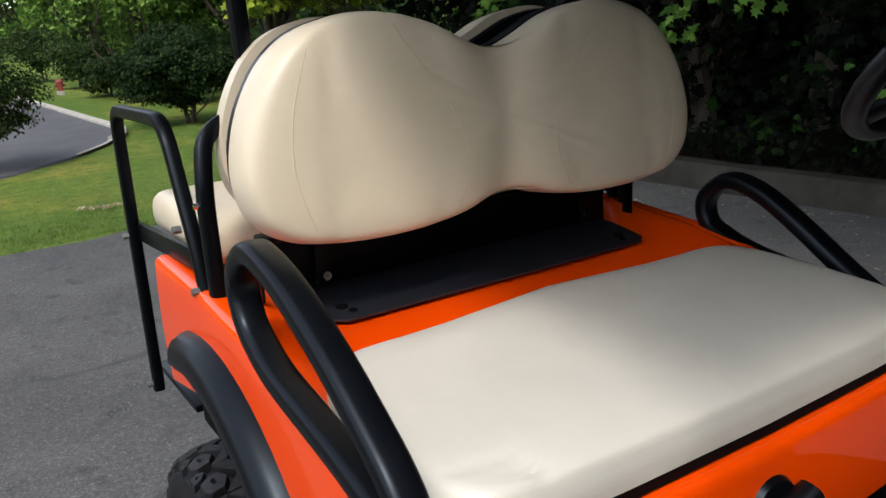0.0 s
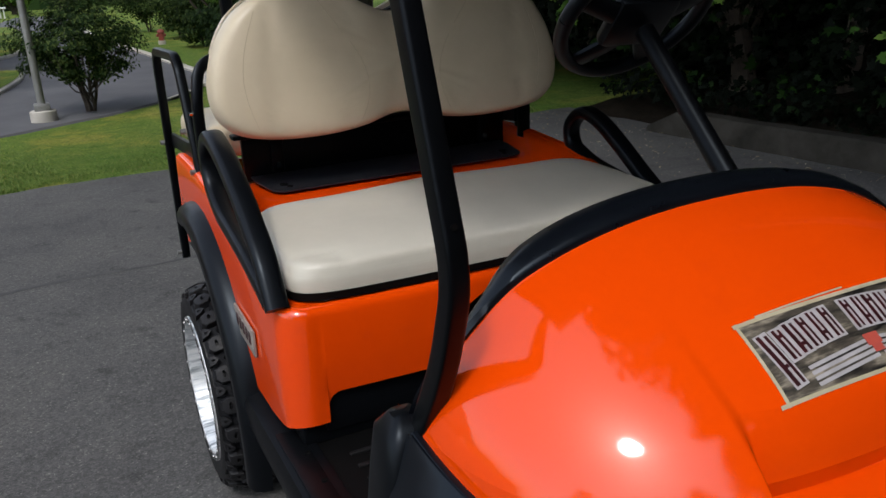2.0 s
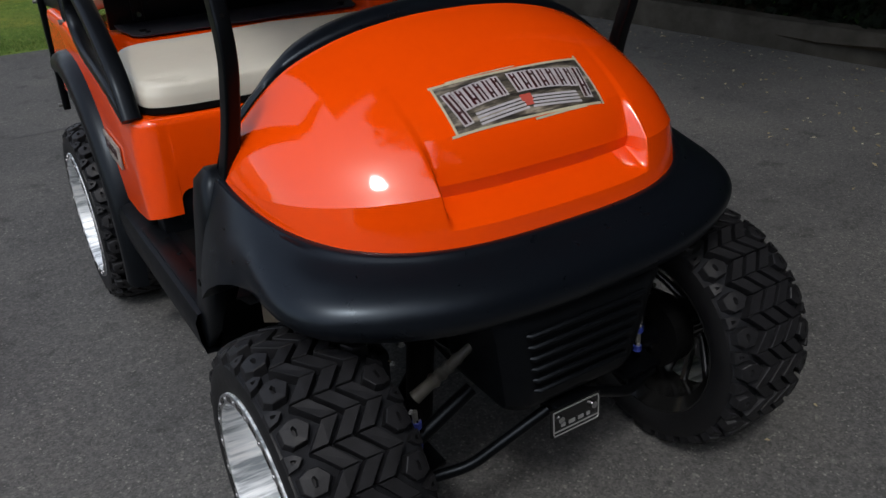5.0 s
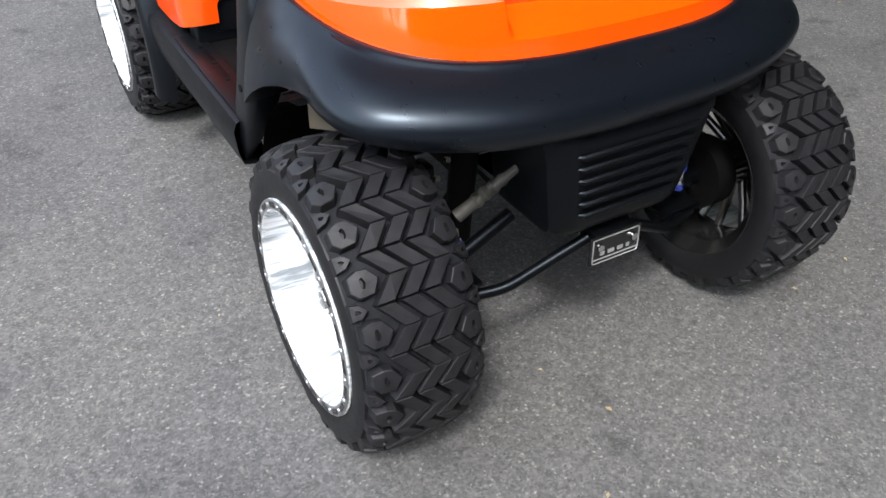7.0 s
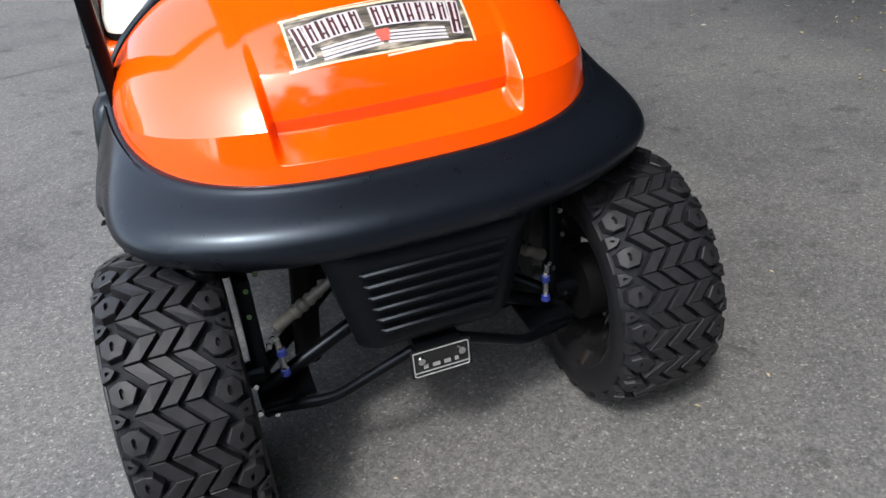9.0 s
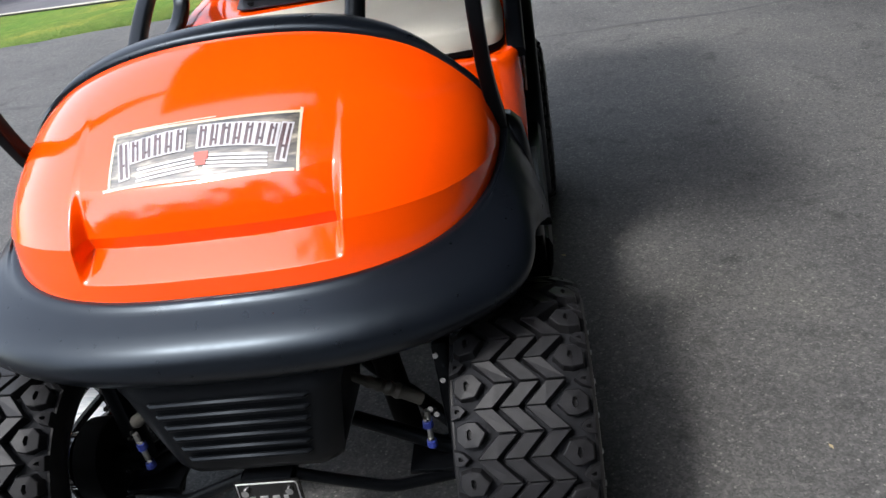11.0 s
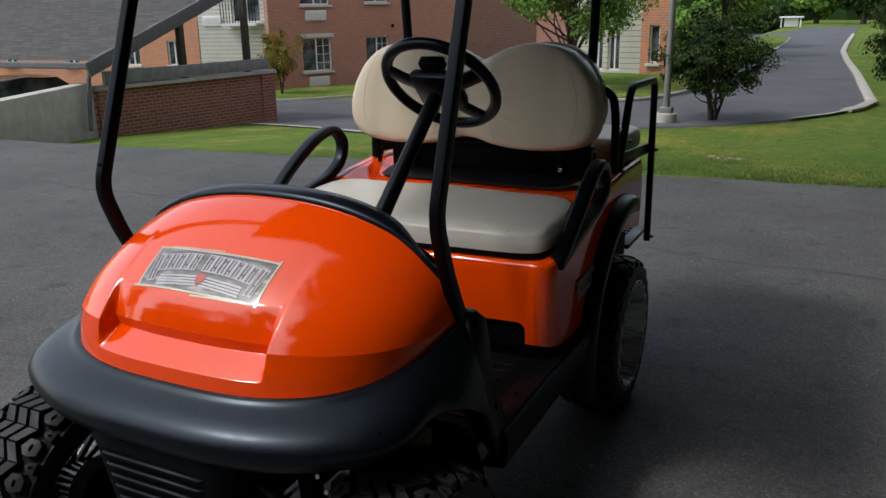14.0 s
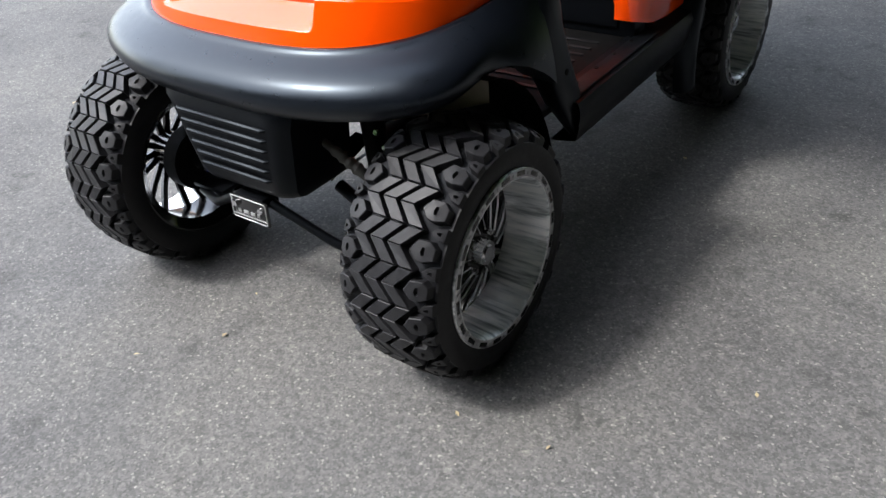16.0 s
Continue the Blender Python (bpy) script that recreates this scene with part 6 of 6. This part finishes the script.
def back_outline():
    """Two rounded lobes that meet in a waist."""
    half = [(0, 0.118), (0.04, 0.122), (0.09, 0.142), (0.16, 0.174), (0.24, 0.191), (0.31, 0.189), (0.38, 0.168), (0.44, 0.122), (0.485, 0.052), (0.508, -0.02), (0.510, -0.08), (0.492, -0.132), (0.445, -0.170), (0.37, -0.187), (0.28, -0.193), (0.19, -0.190), (0.11, -0.178), (0.05, -0.160), (0, -0.155)]
    right = [(p.x, p.y) for p in smooth_path([(x, y, 0) for x, y in half], 4)]
    return right[::-1] + [(-x, y) for x, y in right[1:-1]]


def seam_lines(x, y):
    """Two sewn lines down each lobe and the waist between them."""
    ax = abs(x)
    d = 0.0
    for c in (0.36 + 0.15 * (y + 0.02) * -0.4, 0.15 + 0.55 * max(y, -0.2) ** 2):
        d += 0.0045 * math.exp(-((ax - c) / 0.014) ** 2)
    d += 0.016 * math.exp(-((ax) / 0.06) ** 2) + 0.006 * sstep(ax, 0.37, 0.33) * 0
    return d


seat_back = pad("seat_back", back_outline(), 0.07, 0.030, M_VINYL, cart, "cream vinyl two-lobed front seat back", (0, 1.468, 1.240), (84, 0, 0), crease=seam_lines)


def sew(ob, lines, material, r=0.0008):
    """Sewn lines laid on the puffed face of a pad."""
    vs = np.array([v.co[:] for v in ob.data.vertices if v.co.z > 0.0])
    for line in lines:
        pts = []
        for x, y in line:
            d = np.hypot(vs[:, 0] - x, vs[:, 1] - y)
            k = np.argsort(d)[:4]
            w = 1 / (d[k] + 1e-4)
            pts.append((x, y, float((vs[k, 2] * w).sum() / w.sum()) + 0.0002))
        bm = bmesh.new()
        tube(bm, pts, r, r, 6)
        part("seam", bm, material, ob)


def back_lines():
    out = []
    for sx in (-1, 1):
        out.append([(sx * (0.385 + 0.05 * math.sin(t * 2.6)), 0.135 - 0.29 * t) for t in [k / 24 for k in range(25)]])
        out.append([(sx * (0.225 - 0.12 * math.sin(t * 2.2) ** 1.3), 0.165 - 0.325 * t) for t in [k / 24 for k in range(25)]])
    return out


M_THREAD = two_tone("vinyl_seam", (0.60, 0.50, 0.34), (0.55, 0.46, 0.31), 30, 0.6, 0.0)
sew(seat_back, back_lines(), M_THREAD)
bm = bmesh.new()
plate(bm, [(x * 0.985, z * 0.985) for x, z in back_outline()], 0.06, 0.012)
part("seat_back_shell", bm, M_PLASTIC, cart, "black plastic seat-back shell", loc=Matrix.Translation((0, 1.52, 1.24)) @ Euler((radians(-6), 0, 0)).to_matrix().to_4x4())


def puckers(x, y):
    """Small creases that run in from the cushion's front corners and a shallow hollow where one sits."""
    d = 0.006 * math.exp(-((abs(x) - 0.26) / 0.16) ** 2 - ((y - 0.03) / 0.13) ** 2)
    for cx, cy, a in ((0.43, -0.20, 0.6), (0.45, -0.17, 0.25), (0.40, -0.21, 1.1), (0.47, -0.06, 0.1), (0.46, 0.05, -0.2)):
        u, v = (abs(x) - cx) * math.cos(a) + (y - cy) * math.sin(a), -(abs(x) - cx) * math.sin(a) + (y - cy) * math.cos(a)
        d += 0.0055 * math.exp(-(u / 0.045) ** 2 - (v / 0.009) ** 2)
    return d


def cushion_outline():
    pts = []
    for k in range(120):
        t = 2 * math.pi * k / 120
        x, y = 0.515 * spow(math.cos(t), 0.22), spow(math.sin(t), 0.22)
        if y > 0:
            wave = interp(abs(x), (0, 0.08, 0.18, 0.26, 0.36, 0.46, 0.515), (0.233, 0.230, 0.218, 0.209, 0.206, 0.210, 0.205))
            w = 1 - 0.05 * sstep(y, 0.2, 1.0)
            pts.append((x * w, y * wave))
        else:
            pts.append((x, y * 0.245 + 0.012 * math.cos(x / 0.515 * math.pi / 2) * y))
    return pts


pad("seat_cushion", cushion_outline(), 0.038, 0.034, M_VINYL_PALE, cart, "cream vinyl front bench cushion", (0, 1.125, 0.887), (3.5, 0, 0), crease=puckers, crisp=0.38)
bm = bmesh.new()
out = [(x * 1.005, y * 1.005) for x, y in cushion_outline()]
vs = grid(bm, [[(x, y, -0.054) for x, y in out], [(x, y, -0.037) for x, y in out]], close_u=True)
bm.faces.new(vs[0])
bm.faces.new(vs[1])
part("cushion_piping", bm, M_DARK, cart, "black edging under the cushion", loc=Matrix.Translation((0, 1.125, 0.887)) @ Euler((radians(3.5), 0, 0)).to_matrix().to_4x4())

# hip restraints beside the front seat
for sx in (-1, 1):
    bm = bmesh.new()
    x = sx * 0.545
    if sx > 0:
        loop = [(x, 0.92, 0.80), (x, 1.02, 0.850), (x, 1.10, 0.900), (x, 1.20, 0.968), (x, 1.29, 1.020), (x, 1.375, 1.040), (x, 1.435, 0.985), (x, 1.425, 0.925), (x, 1.33, 0.885), (x, 1.12, 0.850), (x, 0.94, 0.805)]
    else:
        loop = [(x, 0.90, 0.815), (x, 0.955, 0.905), (x, 1.10, 1.005), (x, 1.25, 1.080), (x, 1.375, 1.105), (x, 1.445, 1.04), (x, 1.42, 0.965), (x, 1.33, 0.915), (x, 1.08, 0.872), (x, 0.92, 0.825)]
    tube(bm, rounded_path(loop, 0.06, 5), 0.018, 0.025, 14, 0.45, up=(1, 0, 0))
    part("hip_restraint", bm, M_PLASTIC, cart, "black plastic looped hip restraint")

M_BADGE = two_tone("dull_badge", (0.36, 0.32, 0.28), (0.20, 0.175, 0.155), 60, 0.5, 0.0)
# small side badge
for sx in (-1, 1):
    bd = part("side_badge", box(bmesh.new(), (sx * 0.559, 1.195, 0.662), (0.006, 0.185, 0.066), 0.002, (3, 0, 0)), M_BADGE, cart, "dull grey rectangular side badge")
    for k in range(5):
        part("letter_bar", box(bmesh.new(), (sx * 0.5625, 1.135 + 0.030 * k, 0.664 + 0.0012 * k), (0.003, 0.015, 0.030), 0.0008), M_LETTER, bd)

# rear fender flares
for sx in (-1, 1):
    bm = bmesh.new()
    rows = []
    for k in range(25):
        a = radians(-14 + 118 * k / 24)
        c, s = math.cos(a), math.sin(a)
        row = []
        for r, w in ((0.452, 0.548), (0.449, 0.570), (0.440, 0.590), (0.425, 0.601), (0.405, 0.603), (0.392, 0.594), (0.388, 0.55)):
            row.append((sx * w, 1.665 - r * c * 1.13, 0.345 + r * s * 1.14))
        rows.append(row)
    grid(bm, rows)
    part("rear_fender_flare", bm, M_PLASTIC, cart, "black plastic rear fender flare")

# rear grab rails, rear seat and footrest
for sx in (-1, 1):
    x = sx * 0.528
    bm = bmesh.new()
    tube(bm, rounded_path([(x, 1.70, 0.93), (x, 1.73, 1.02), (x, 1.84, 1.252), (x, 2.265, 1.245), (x, 2.285, 0.52)], 0.06, 6), 0.0145, 0.0145, 12, 0.35, up=(1, 0, 0))
    rail = part("grab_rail", bm, M_STEEL, cart, "black steel rear grab rail")
    for y, z in ((2.285, 0.54), (2.275, 0.94), (1.705, 0.945), (1.78, 1.05)):
        part("bolt", disc(bmesh.new(), (x + sx * 0.012, y, z), (sx, 0, 0), 0.008, 0.016, 8), M_GALV_DULL, rail)
    bm = bmesh.new()
    tube(bm, rounded_path([(x * 0.985, 1.66, 0.93), (x * 0.985, 1.66, 1.14), (x * 0.94, 1.70, 1.235), (x * 0.8, 1.72, 1.26)], 0.07, 6), 0.0155, 0.0155, 12, 0.35, up=(1, 0, 0))
    part("arm_support", bm, M_STEEL, cart)
    part("bolt", disc(bmesh.new(), (x + sx * 0.006, 1.66, 1.114), (sx, 0, 0), 0.006, 0.008, 8), M_CHROME, cart)
    bm = bmesh.new()
    box(bm, (x * 0.97, 2.0, 0.965), (0.016, 0.60, 0.045), 0.004, (-4, 0, 0))
    part("seat_side_rail", bm, M_STEEL, cart)
bm = bmesh.new()
box(bm, (0, 2.02, 1.0), (0.98, 0.46, 0.10), 0.04, None, 4)
part("rear_seat_cushion", bm, M_VINYL, cart, "cream vinyl rear-facing seat cushion")
pad("rear_seat_back", [(x * 0.93, z * 0.96) for x, z in back_outline()], 0.06, 0.03, M_VINYL, cart, "cream vinyl rear-facing seat back", (0, 1.735, 1.235), (96, 0, 180), crease=seam_lines)
bm = bmesh.new()
plate(bm, [(x * 0.915, z * 0.94) for x, z in back_outline()], 0.03, 0.006)
part("rear_back_shell", bm, M_PLASTIC, cart, loc=Matrix.Translation((0, 1.645, 1.235)) @ Euler((radians(6), 0, 0)).to_matrix().to_4x4())
bm = bmesh.new()
box(bm, (0, 2.22, 0.545), (1.00, 0.34, 0.02), 0.005)
ft = part("rear_footrest", bm, M_PLASTIC, cart, "black ribbed rear footrest")
for k in range(6):
    part("rib", box(bmesh.new(), (0, 2.08 + 0.05 * k, 0.558), (0.9, 0.02, 0.006), 0.002), M_PLASTIC, ft)
bm = bmesh.new()
box(bm, (0, 1.9, 0.70), (0.98, 0.30, 0.40), 0.03)
part("rear_box", bm, M_DARK, cart)
